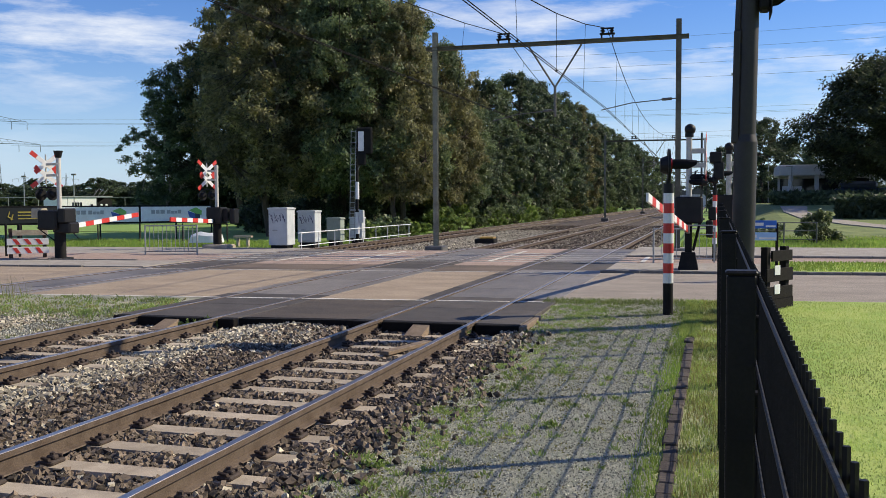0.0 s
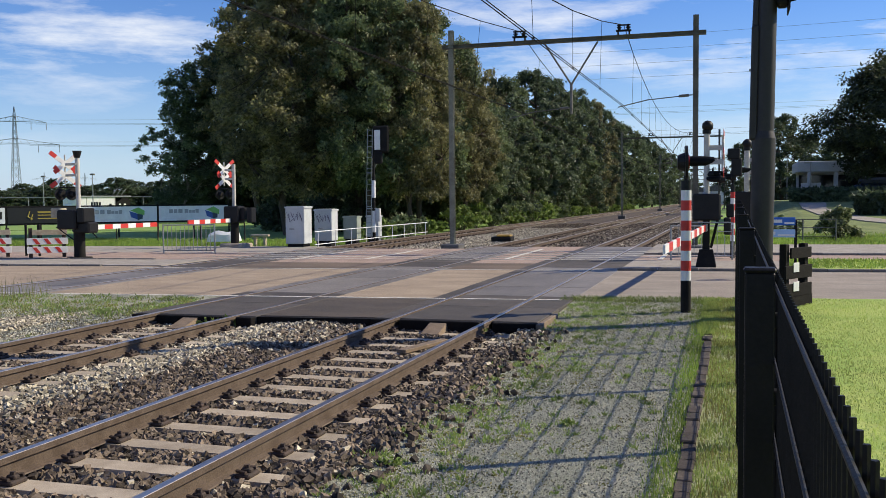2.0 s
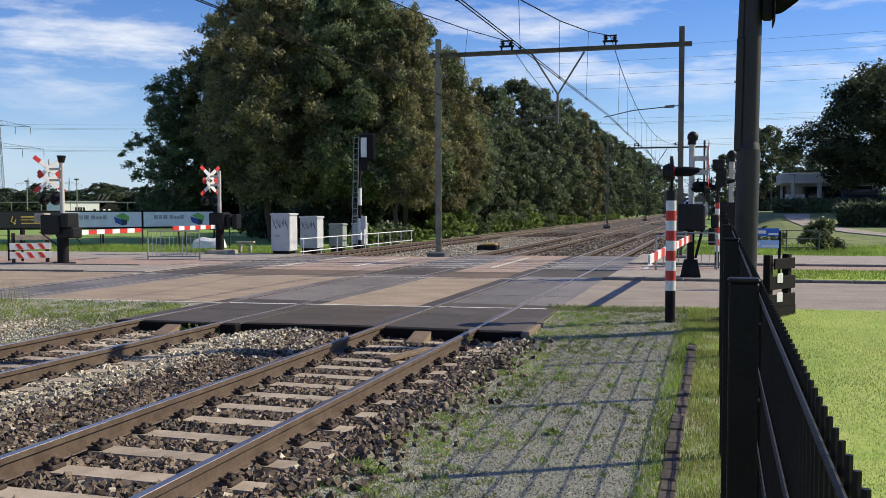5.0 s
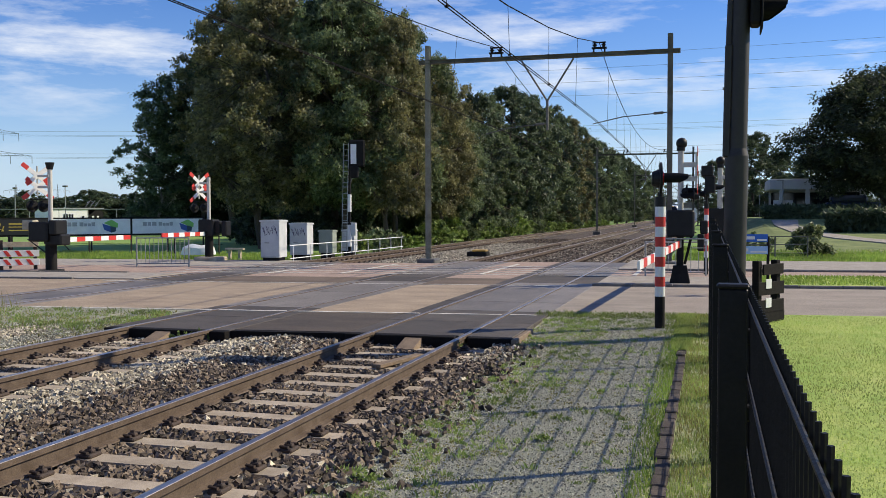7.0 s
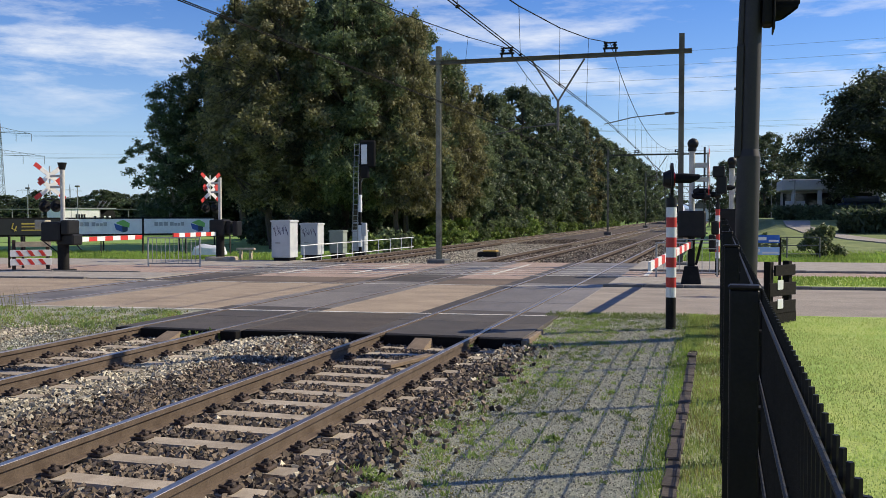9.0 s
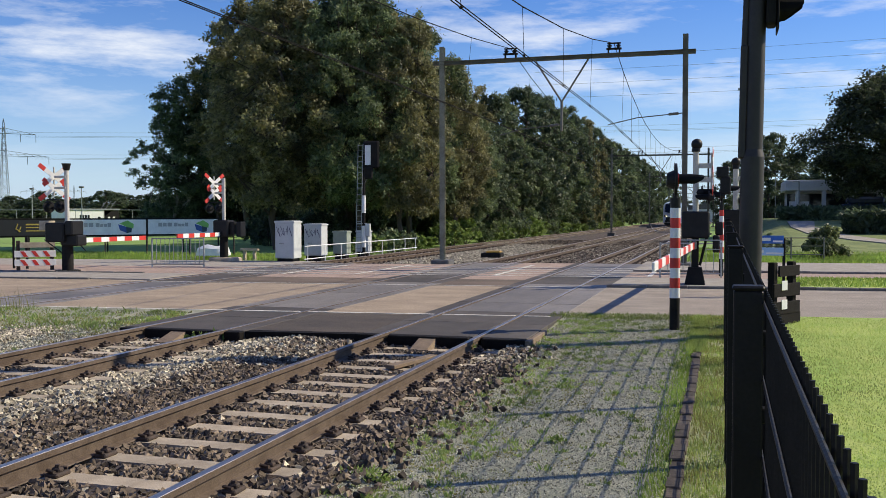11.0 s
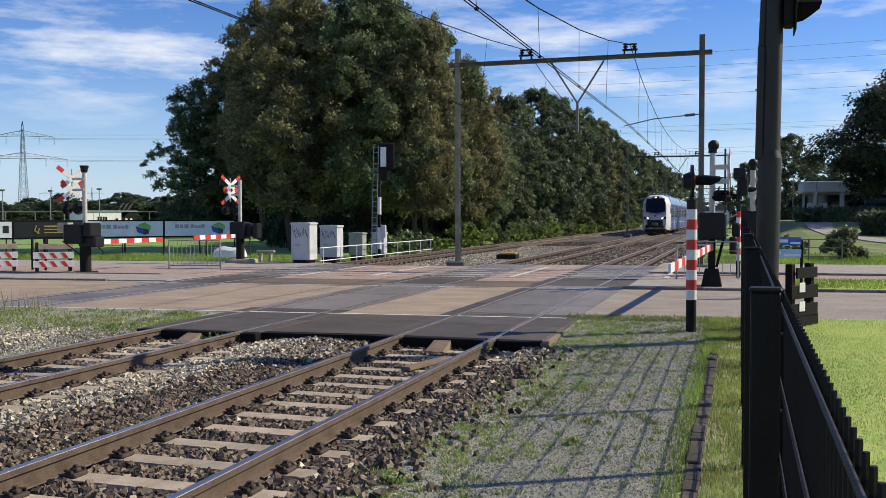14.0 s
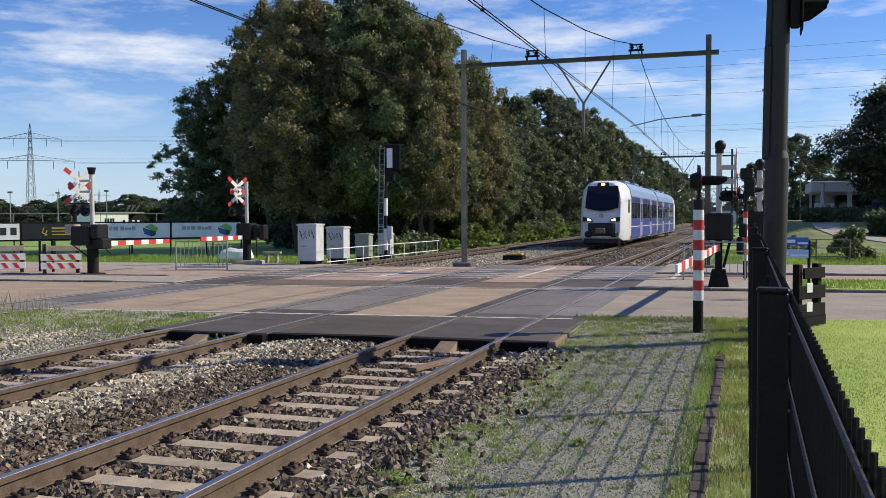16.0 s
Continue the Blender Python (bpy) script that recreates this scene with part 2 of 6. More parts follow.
# ---- mesh helpers ----
def box(bm, x0, x1, y0, y1, z0, z1, bevel=0.0, m=None):
    """A box between two corners, its upright edges and rims bevelled."""
    r = bmesh.ops.create_cube(bm, size=1.0)
    vs = r["verts"]
    for v in vs:
        v.co = Vector((x0 + (v.co.x + 0.5) * (x1 - x0), y0 + (v.co.y + 0.5) * (y1 - y0), z0 + (v.co.z + 0.5) * (z1 - z0)))
    if bevel:
        es = list({e for v in vs for e in v.link_edges})
        out = bmesh.ops.bevel(bm, geom=es, offset=bevel, segments=1, affect="EDGES", profile=0.7)
        vs = list({v for f in out["faces"] for v in f.verts} | {v for v in vs if v.is_valid})
    if m is not None:
        bmesh.ops.transform(bm, matrix=m, verts=vs)
    return vs


def tube(bm, a, b, ra, rb=None, n=12, caps=True):
    """A round bar from a to b."""
    a, b = Vector(a), Vector(b)
    d = b - a
    r = bmesh.ops.create_cone(bm, cap_ends=caps, segments=n, radius1=ra, radius2=ra if rb is None else rb, depth=d.length)
    m = Matrix.Translation((a + b) / 2) @ d.to_track_quat("Z", "Y").to_matrix().to_4x4()
    bmesh.ops.transform(bm, matrix=m, verts=r["verts"])
    return r["verts"]


def path_tube(bm, pts, r, n=6):
    """One unbroken round bar through pts."""
    pts = [Vector(p) for p in pts]
    rings = []
    for i, p in enumerate(pts):
        q = (pts[min(i + 1, len(pts) - 1)] - pts[max(i - 1, 0)]).to_track_quat("Z", "Y")
        rings.append([bm.verts.new(p + q @ Vector((r * math.cos(2 * math.pi * k / n), r * math.sin(2 * math.pi * k / n), 0))) for k in range(n)])
    for a, b in zip(rings, rings[1:]):
        for k in range(n):
            bm.faces.new((a[k], a[(k + 1) % n], b[(k + 1) % n], b[k]))
    bm.faces.new(rings[0][::-1])
    bm.faces.new(rings[-1])


def bend(bm, prof, y0, y1, steps=1):
    """A profile of (x, z) drawn along y."""
    rings = []
    for i in range(steps + 1):
        y = y0 + (y1 - y0) * i / steps
        rings.append([bm.verts.new((x, y, z)) for x, z in prof])
    k = len(prof)
    for a, b in zip(rings, rings[1:]):
        for i in range(k):
            bm.faces.new((a[i], a[(i + 1) % k], b[(i + 1) % k], b[i]))
    bm.faces.new(rings[0][::-1])
    bm.faces.new(rings[-1])


def plate(bm, pts, z0, z1):
    """A slab with the outline pts (x, y), from z0 up to z1."""
    lo = [bm.verts.new((x, y, z0)) for x, y in pts]
    hi = [bm.verts.new((x, y, z1)) for x, y in pts]
    bm.faces.new(hi)
    bm.faces.new(lo[::-1])
    for i in range(len(pts)):
        j = (i + 1) % len(pts)
        bm.faces.new((lo[i], lo[j], hi[j], hi[i]))


def finish(bm, name, smooth=False):
    bmesh.ops.recalc_face_normals(bm, faces=bm.faces)
    me = bpy.data.meshes.new(name)
    bm.to_mesh(me)
    bm.free()
    if smooth:
        me.shade_smooth()
        me.set_sharp_from_angle(angle=radians(40))
    return me


def part(name, bm, material, parent=None, label="", smooth=False, at=None):
    """Links a bmesh as one mesh object, under a thing or on its own."""
    me = finish(bm, name, smooth)
    me.materials.append(M[material] if isinstance(material, str) else material)
    ob = new(name, me)
    if parent is not None:
        ob.parent = parent
    if at is not None:
        ob.matrix_basis = at
    if label:
        ob["label"] = label
    return ob


def thing(name, at, label, category, group="", kind=""):
    """An Empty at the base of a thing that has parts."""
    ob = new(name)
    ob.empty_display_size = 0.2
    ob.matrix_basis = at
    return tagged(ob, label, category, group, kind)


def put(name, builder, material, parent=None, label="", smooth=False, at=None, **tags):
    """A mesh filled by builder(bm)."""
    bm = bmesh.new()
    builder(bm)
    ob = part(name, bm, material, parent, label, smooth, at)
    return tagged(ob, **tags) if tags else ob


def raw(name, verts, faces, material, parent=None, smooth=False):
    """A mesh from arrays, for the countless small things."""
    me = bpy.data.meshes.new(name)
    me.from_pydata(verts, [], faces)
    me.materials.append(M[material])
    if smooth:
        me.shade_smooth()
    ob = new(name, me)
    ob.parent = parent
    return ob


def share(name, me, parent, m):
    """A further piece on a mesh that others use too."""
    ob = new(name, me)
    ob.parent = parent
    ob.matrix_basis = m
    return ob


SKEW = 0.095


def ry(x, s):
    """The y of a line that runs with the road, s metres from the camera's foot."""
    return s + SKEW * x


def road_quad(x0, x1, s0, s1):
    return [(x0, ry(x0, s0)), (x1, ry(x1, s0)), (x1, ry(x1, s1)), (x0, ry(x0, s1))]

# ---- ground and roads ----
T1, T2, T3 = -4.25, -8.35, -14.55
put("ground", lambda bm: plate(bm, [(-2500, -300), (2500, -300), (2500, 2500), (-2500, 2500)], -1.0, -0.34), "field",
    label="flat green field reaching the horizon", category="ground", kind="structure")


def slab(name, pts, z0, z1, material, label, category="ground"):
    return put(name, lambda bm: plate(bm, pts, z0, z1), material, label=label, category=category, kind="structure")


def sloped(name, xs, rows, material, label, category):
    """A strip between two x whose height follows rows of (s, z), s measured with the road."""
    bm = bmesh.new()
    top = [[bm.verts.new((x, s if s < 14.5 else ry(x, s), z)) for x in xs] for s, z in rows]
    low = [[bm.verts.new((v.co.x, v.co.y, -0.5)) for v in r] for r in top]
    for i in range(len(rows) - 1):
        for j in range(len(xs) - 1):
            bm.faces.new((top[i][j], top[i][j + 1], top[i + 1][j + 1], top[i + 1][j]))
        bm.faces.new((top[i][0], top[i + 1][0], low[i + 1][0], low[i][0]))
        bm.faces.new((top[i][-1], low[i][-1], low[i + 1][-1], top[i + 1][-1]))
    for j in range(len(xs) - 1):
        bm.faces.new((top[-1][j], top[-1][j + 1], low[-1][j + 1], low[-1][j]))
    return tagged(part(name, bm, material), label, category, kind="structure")


RISE = ((-12, -0.13), (13.0, -0.13), (16.2, -0.06), (17.66, -0.008))
sloped("lawn", (0.17, 60), tuple((q, z + 0.012) for q, z in RISE), "grass", "sunlit mown lawn beside the black fence", "lawn")
sloped("verge_strip", (-0.43, 0.168), RISE, "soil", "weedy grass strip along the fence", "verge")
sloped("path", (-2.75, -0.432), RISE, "gravel", "grey gravel path with moss and weeds", "path")
slab("ballast_bed_near", [(-10.6, -12), (-2.75, -12), (-2.75, 14.2), (-10.6, 14.2)], -0.5, -0.215, "ballast_bed", "dark ballast bed under the tracks", "ballast")
sloped("verge_near", (-60, -10.6), ((-12, -0.13), (13.0, -0.13), (15.6, -0.05), (16.87, -0.008)), "gravel", "gravel verge with weeds beside the road", "verge")
sloped("verge_shoulder", (-10.6, -9.48), ((12.7, -0.20), (13.6, -0.12), (14.4, -0.09), (16.87, -0.010)), "gravel", "gravel shoulder between verge and track", "verge")
slab("ballast_bed_far", [(-17.3, ry(-17.3, 33.2)), (-2.5, ry(-2.5, 35.6)), (-2.5, 520), (-17.3, 520)], -0.5, -0.215, "ballast_bed", "ballast bed of three tracks running into the distance", "ballast")

ROAD_Z = -0.012
# the road in pieces between the rails, so that every rail has its groove
def deck(name, x0, x1, s0, s1, material, label, dz=0.0, category="road"):
    return slab(name, road_quad(x0, x1, s0, s1), -0.45, ROAD_Z + dz, material, label, category)


deck("road_left", -80, T3 - 1.1, 16.85, 24.6, "asphalt", "worn beige asphalt road")
deck("road_crossing_left", T3 + 1.1, T2 - 1.1, 16.85, 24.1, "asphalt", "worn beige asphalt between the tracks")
deck("road_crossing_strip_left", T3 + 1.1, T2 - 1.1, 24.102, 26.6, "asphalt_brown", "brown asphalt strip between the tracks")
deck("road_crossing_apron", T2 + 1.1, T1 - 1.1, 14.1, 16.85, "apron_dark", "dark brown asphalt apron between the tracks")
deck("apron_edge", T2 + 1.1, T1 - 1.1, 13.96, 14.097, "wood_black", "black timber edge of the asphalt apron", -0.006, "kerb")
deck("road_crossing_middle", T2 + 1.1, T1 - 1.1, 16.852, 24.1, "asphalt", "worn beige asphalt between the tracks")
deck("road_crossing_strip", T2 + 1.1, T1 - 1.1, 24.102, 26.6, "asphalt_brown", "brown asphalt strip between the tracks")
deck("road_right", T1 + 1.5, 70, 17.65, 24.1, "road_grey", "grey asphalt road beyond the crossing")
deck("cycle_path_left", -80, T3 - 1.1, 27.2, 31.5, "asphalt_red", "worn red cycle path", category="cycle path")
deck("cycle_path_crossing_left", T3 + 1.1, T2 - 1.1, 26.605, 34.5, "asphalt_red", "red asphalt between the tracks", category="cycle path")
deck("cycle_path_crossing_middle", T2 + 1.1, T1 - 1.1, 26.605, 36.0, "asphalt_red", "red asphalt between the tracks", category="cycle path")
deck("cycle_path_right", T1 + 1.5, 70, 27.9, 31.0, "asphalt_red", "pinkish red cycle path", category="cycle path")
deck("pavement_right", T1 + 1.5, 70, 31.15, 37.0, "paving", "grey footpath beyond the cycle path", 0.05, "pavement")
deck("verge_middle_left", -80, T3 - 1.1, 24.6, 27.2, "paving", "bare verge between road and cycle path", 0.03, "verge")
deck("verge_middle_bare", T1 + 1.5, 1.3, 24.25, 27.9, "paving", "bare paved strip round the barrier", 0.02, "verge")
deck("verge_middle_right", 1.302, 70, 24.25, 27.9, "grass", "grass verge between road and cycle path", 0.07, "verge")
deck("pavement_left", -80, T3 - 1.1, 31.5, 36.0, "paving", "grey footpath beside the field", 0.0, "pavement")
slab("lawn_far", [(-1.5, ry(-1.5, 37.0)), (200, ry(200, 37.0)), (200, 420), (-1.5, 420)], -0.5, -0.04, "field", "rough grass beyond the footpath", "lawn")


# ---- tracks ----
RAIL = [(-0.036, 0), (0.036, 0), (0.036, -0.045), (0.012, -0.058), (0.010, -0.135), (0.070, -0.150), (0.075, -0.160), (-0.075, -0.160), (-0.070, -0.150), (-0.010, -0.135), (-0.012, -0.058), (-0.036, -0.045)]
DECKS = {T1: (13.55, 35.6), T2: (13.25, 35.2), T3: (15.4, 33.4)}


def sleeper_mesh():
    bm = bmesh.new()
    prof = [(-0.13, -0.24), (-0.11, 0), (0.11, 0), (0.13, -0.24)]
    bend(bm, prof, -1.26, 1.26, 4)
    for v in bm.verts:
        v.co = Vector((v.co.y, v.co.x, v.co.z))
    me = finish(bm, "sleeper")
    me.materials.append(M["concrete"])
    return me


def clip_mesh():
    """The fastening of one rail foot: a shoulder, a coiled clip and a bolt."""
    bm = bmesh.new()
    box(bm, -0.07, 0.05, -0.085, 0.085, -0.002, 0.035, 0.012)
    box(bm, -0.05, 0.03, -0.03, 0.03, 0.03, 0.065, 0.01)
    tube(bm, (-0.01, 0, 0.05), (-0.01, 0, 0.088), 0.020, n=6)
    tube(bm, (-0.04, -0.075, 0.048), (0.05, -0.045, 0.048), 0.014, n=6)
    tube(bm, (-0.04, 0.075, 0.048), (0.05, 0.045, 0.048), 0.014, n=6)
    me = finish(bm, "rail_clip")
    me.materials.append(M["clip"])
    return me


SLEEPER, CLIP = sleeper_mesh(), clip_mesh()


def track(x, y0, y1, phase, detail_to, label):
    tr = thing("railway_track", pose(x, 0, 0), label, "track", "railway tracks")
    for side in (-1, 1):
        bm = bmesh.new()
        bend(bm, [(side * 0.7535 + a, b) for a, b in RAIL], y0, y1, 1)
        rail = part("rail", bm, "rail_side", tr, "rusty steel rail with a polished head")
        put("running_surface", lambda b: box(b, side * 0.7535 - 0.034, side * 0.7535 + 0.034, y0, y1, -0.012, 0.0035, 0.003), "rail_top", rail, "polished steel")
    gap = DECKS[x]
    y = phase
    far = []
    while y < y1:
        if not gap[0] - 0.1 < y < gap[1] + 0.1:
            if y < detail_to[1] and y > detail_to[0]:
                s = share("sleeper", SLEEPER, tr, pose(random.uniform(-0.02, 0.02), y, -0.168, 0, 0, random.uniform(-0.4, 0.4)))
                for side in (-1, 1):
                    for o in (-1, 1):
                        share("rail_clip", CLIP, s, pose(side * 0.7535 + o * 0.125, 0, 0, 0, 0, 0 if o < 0 else 180))
            else:
                far.append(y)
        y += 0.6
    if far:
        vs, fs = [], []
        for y in far:
            n = len(vs)
            vs += [(-1.25, y - 0.12, -0.17), (1.25, y - 0.12, -0.17), (1.25, y + 0.12, -0.17), (-1.25, y + 0.12, -0.17), (-1.25, y - 0.13, -0.22), (1.25, y - 0.13, -0.22)]
            fs += [(n, n + 1, n + 2, n + 3), (n + 4, n + 5, n + 1, n)]
            for sx in (-0.88, -0.63, 0.63, 0.88):
                n = len(vs)
                vs += [(sx + a * 0.06, y + b * 0.07, -0.168 + c * 0.085) for a in (-1, 1) for b in (-1, 1) for c in (0, 1)]
                fs += [(n, n + 1, n + 3, n + 2), (n + 4, n + 6, n + 7, n + 5), (n, n + 4, n + 5, n + 1), (n + 2, n + 3, n + 7, n + 6), (n + 1, n + 5, n + 7, n + 3)]
        o = raw("far_sleeper_rest", vs, fs, "concrete", tr)
        o["kind"] = "stuff"
    return tr


track(T1, -12, 520, -11.46, (-1, 60), "rusty railway track with polished rails on concrete sleepers through the crossing")
track(T2, -12, 520, -11.3, (-1, 60), "rusty railway track on which the train comes")
track(T3, -12, 520, -11.5, (30, 60), "rusty siding track beside the relay cabinets")


def crossing_panels(x, y0, y1, dz=0.0):
    """Rubber panels between and beside the rails, in rows of 1.2 metres."""
    n = round((y1 - y0) / 1.8)
    step = (y1 - y0) / n
    deckob = thing("crossing_deck", pose(x, 0, 0), "dark rubber crossing panels laid flush between the rails", "crossing", "crossing decks")
    meshes = []
    for a, b in ((-0.675, 0.675), (-1.095, -0.80), (0.80, 1.495 if x == T1 else 1.095)):
        bm = bmesh.new()
        box(bm, a, b, 0.006, step - 0.006, -0.2, 0, 0.008)
        me = finish(bm, "panel")
        dark = me.copy()
        me.materials.append(M["rubber"])
        dark.materials.append(M["rubber_dark"])
        meshes.append((me, dark))
    for i in range(n):
        for worn, dark in meshes:
            s = y0 + (i + 0.5) * step - SKEW * x
            outer = x == T1 and worn is meshes[1][0]
            share("panel", worn if (16.9 < s < 24.2 or s > 28.3) and not outer else dark, deckob, pose(0, y0 + i * step, ROAD_Z + 0.004 + random.uniform(-0.002, 0.002)))
    return deckob


for x in (T1, T2, T3):
    crossing_panels(x, *DECKS[x])

# ---- overhead line portals ----
def h_beam(bm, a, b, w, t=0.012):
    """An H section from a to b, w wide."""
    a, b = Vector(a), Vector(b)
    d = b - a
    q = d.to_track_quat("Z", "Y" if abs(d.normalized().z) > 0.9 else "X").to_matrix().to_4x4()
    m = Matrix.Translation(a) @ q
    L = d.length
    h, k = w / 2, t / 2
    prof = [(-h, -h), (h, -h), (h, -h + t), (k, -h + t), (k, h - t), (h, h - t), (h, h), (-h, h), (-h, h - t), (-k, h - t), (-k, -h + t), (-h, -h + t)]
    ends = [[bm.verts.new(m @ Vector((x, y, z))) for x, y in prof] for z in (0, L)]
    for i in range(12):
        j = (i + 1) % 12
        bm.faces.new((ends[0][i], ends[0][j], ends[1][j], ends[1][i]))
    bm.faces.new(ends[0][::-1])
    bm.faces.new(ends[1])


def portal(y, xl, xr, zb, detail=True):
    p = thing("overhead_line_portal", pose(0, y, 0), "grey-green steel portal carrying the overhead wires over the tracks", "portal", "overhead line portals")
    for x in (xl, xr):
        bm = bmesh.new()
        h_beam(bm, (x, 0, -0.02), (x, 0, zb + 0.62), 0.186)
        # the right mast's shade is put into its colour: the darker copy
        part("mast", bm, "mast" if x == xl else "beam", p)
        put("foundation", lambda b: box(b, x - 0.36, x + 0.36, -0.4, 0.4, -0.4, 0.12, 0.04), "steel_dark", p, "weathered concrete foot")
    bm = bmesh.new()
    prof = [(-0.12, -0.07), (0.12, -0.07), (0.12, -0.055), (0.05, -0.055), (0.05, 0.055), (0.12, 0.055), (0.12, 0.07), (-0.12, 0.07), (-0.12, 0.055), (-0.05, 0.055), (-0.05, -0.055), (-0.12, -0.055)]
    bend(bm, prof, xl - 0.35, xr + 0.35)
    for v in bm.verts:
        v.co = Vector((v.co.y, v.co.x, zb + v.co.z))
    part("crossbeam", bm, "beam", p)
    mid = (T1 + T2) / 2 + 0.6
    bm = bmesh.new()
    tube(bm, (mid - 0.97, 0, zb - 0.1), (mid, 0, zb - 1.62), 0.035, n=8)
    tube(bm, (mid + 0.97, 0, zb - 0.1), (mid, 0, zb - 1.62), 0.035, n=8)
    tube(bm, (mid, 0, zb - 1.6), (mid, 0, zb - 2.7), 0.05, n=8)
    part("drop_bracket", bm, "steel_dark", p, "dark Y-shaped hanger")
    for tx in (T2 + 0.72, T1 + 0.45):
        bm = bmesh.new()
        for dx in (-0.2, 0.2):
            box(bm, tx + dx - 0.025, tx + dx + 0.025, -0.05, 0.05, zb + 0.066, zb + 0.22)
            tube(bm, (tx + dx * 0.8, 0, zb + 0.25), (tx + dx * 0.8, 0, zb + 0.43), 0.055, 0.04, n=10)
            tube(bm, (tx + dx * 0.8, 0, zb + 0.32), (tx + dx * 0.8, 0, zb + 0.36), 0.085, n=10)
        box(bm, tx - 0.27, tx + 0.27, -0.06, 0.06, zb + 0.20, zb + 0.26)
        tube(bm, (tx - 0.24, 0, zb + 0.43), (tx + 0.24, 0, zb + 0.43), 0.03, n=8)
        part("insulator_stool", bm, "black_matt", p, "dark insulator on a small frame")
    for x0, tx, up in ((xr - 0.1, T1 + 0.25, 1), (mid, T2 + 0.3, 0)):
        z0 = zb - 2.17 if up else zb - 2.45
        bm = bmesh.new()
        path_tube(bm, [(x0, 0, z0), (x0 + (tx - x0) * 0.6, 0, z0 - 0.12), (tx, 0, z0 - 0.34)], 0.02)
        tube(bm, (x0 + (tx - x0) * 0.05, 0, z0 - 0.01), (x0 + (tx - x0) * 0.18, 0, z0 - 0.03), 0.05, n=8)
        part("steady_arm", bm, "steel_dark", p)
    return p


PORTALS = [(34.45, -10.3, -1.28, 7.63), (92.9, -10.4, -1.25, 7.65), (150, -10.9, -1.25, 7.85), (208, -10.9, -1.25, 7.85), (266, -10.9, -1.25, 7.85), (324, -10.9, -1.25, 7.85)]
for q in PORTALS:
    portal(*q)


def overhead_wires():
    ys = [-24.0] + [q[0] for q in PORTALS]
    for tx, stool, near_sag in ((T1, T1 + 0.45, 2.35), (T2, T2 + 0.72, 1.5)):
        w = thing("overhead_wire", pose(0, 0, 0), "thin dark catenary and contact wires with droppers above a track", "wire", "overhead wires")
        high, under = [], []
        for k, (a, b) in enumerate(zip(ys, ys[1:])):
            sag = 1.15 if k else near_sag
            for i in range(12):
                f = i / 12
                y = a + (b - a) * f
                top = Vector((stool + (tx - stool) * 4 * f * (1 - f), y, 8.06 - sag * 4 * f * (1 - f)))
                foot = Vector((tx + 0.3 * (-1) ** k * (2 * f - 1), y, 5.24))
                high.append(top)
                under.append(foot)
                if i:
                    put("dropper", lambda q: tube(q, top, foot, 0.006, n=4), "wire", w)
                    put("dropper_clamp", lambda q: tube(q, foot + Vector((0, -0.05, 0)), foot + Vector((0, 0.05, 0.03)), 0.03, n=6), "wire", w)
        for name, pts, r in (("messenger_wire", high, 0.015), ("contact_wire", under, 0.011), ("contact_wire", [p + Vector((0.07, 0, 0)) for p in under], 0.011)):
            put(name, lambda q: path_tube(q, pts, r, 5), "wire", w)


overhead_wires()

# ---- trees ----
def leaf_faces(rng, pos, nor, size):
    """Pointed leaves at pos, facing nor: vertices and triangles."""
    n = len(pos)
    nor = nor / np.linalg.norm(nor, axis=1)[:, None]
    u = np.cross(nor, rng.normal(size=(n, 3)))
    u /= np.linalg.norm(u, axis=1)[:, None]
    v = np.cross(nor, u)
    s = size * rng.uniform(0.55, 1.4, n)[:, None]
    tri = np.stack([pos - u * s - v * s * 0.55, pos - u * s * 0.7 + v * s * 0.75, pos + u * s * 1.2], 1)
    return tri.reshape(-1, 3), np.arange(3 * n).reshape(n, 3)


def leaf_cloud(rng, centres, radii, n, size, flat=0.72, twigs=8):
    """Leaves gathered on the twigs of a set of flattened boughs: vertices and faces."""
    centres, radii = np.array(centres), np.array(radii)
    k = len(radii) * twigs
    own = np.repeat(np.arange(len(radii)), twigs)
    d = rng.normal(size=(k, 3))
    d /= np.linalg.norm(d, axis=1)[:, None]
    out = rng.uniform(0.35, 1.15, k)
    tw = d * (out * radii[own])[:, None] * np.array([1, 1, flat])
    tw[:, 2] -= 0.3 * (tw[:, 0] ** 2 + tw[:, 1] ** 2) / radii[own]
    tw += centres[own]
    w = radii[own] ** 2
    pick = rng.choice(k, n, p=w / w.sum())
    pos = tw[pick] + rng.normal(size=(n, 3)) * (radii[own][pick] * 0.27)[:, None] * np.array([1, 1, 0.8])
    nor = d[pick] * 0.6 + rng.normal(size=(n, 3)) * 0.6 + np.array([0, 0, 0.55])
    return leaf_faces(rng, pos, nor, size)


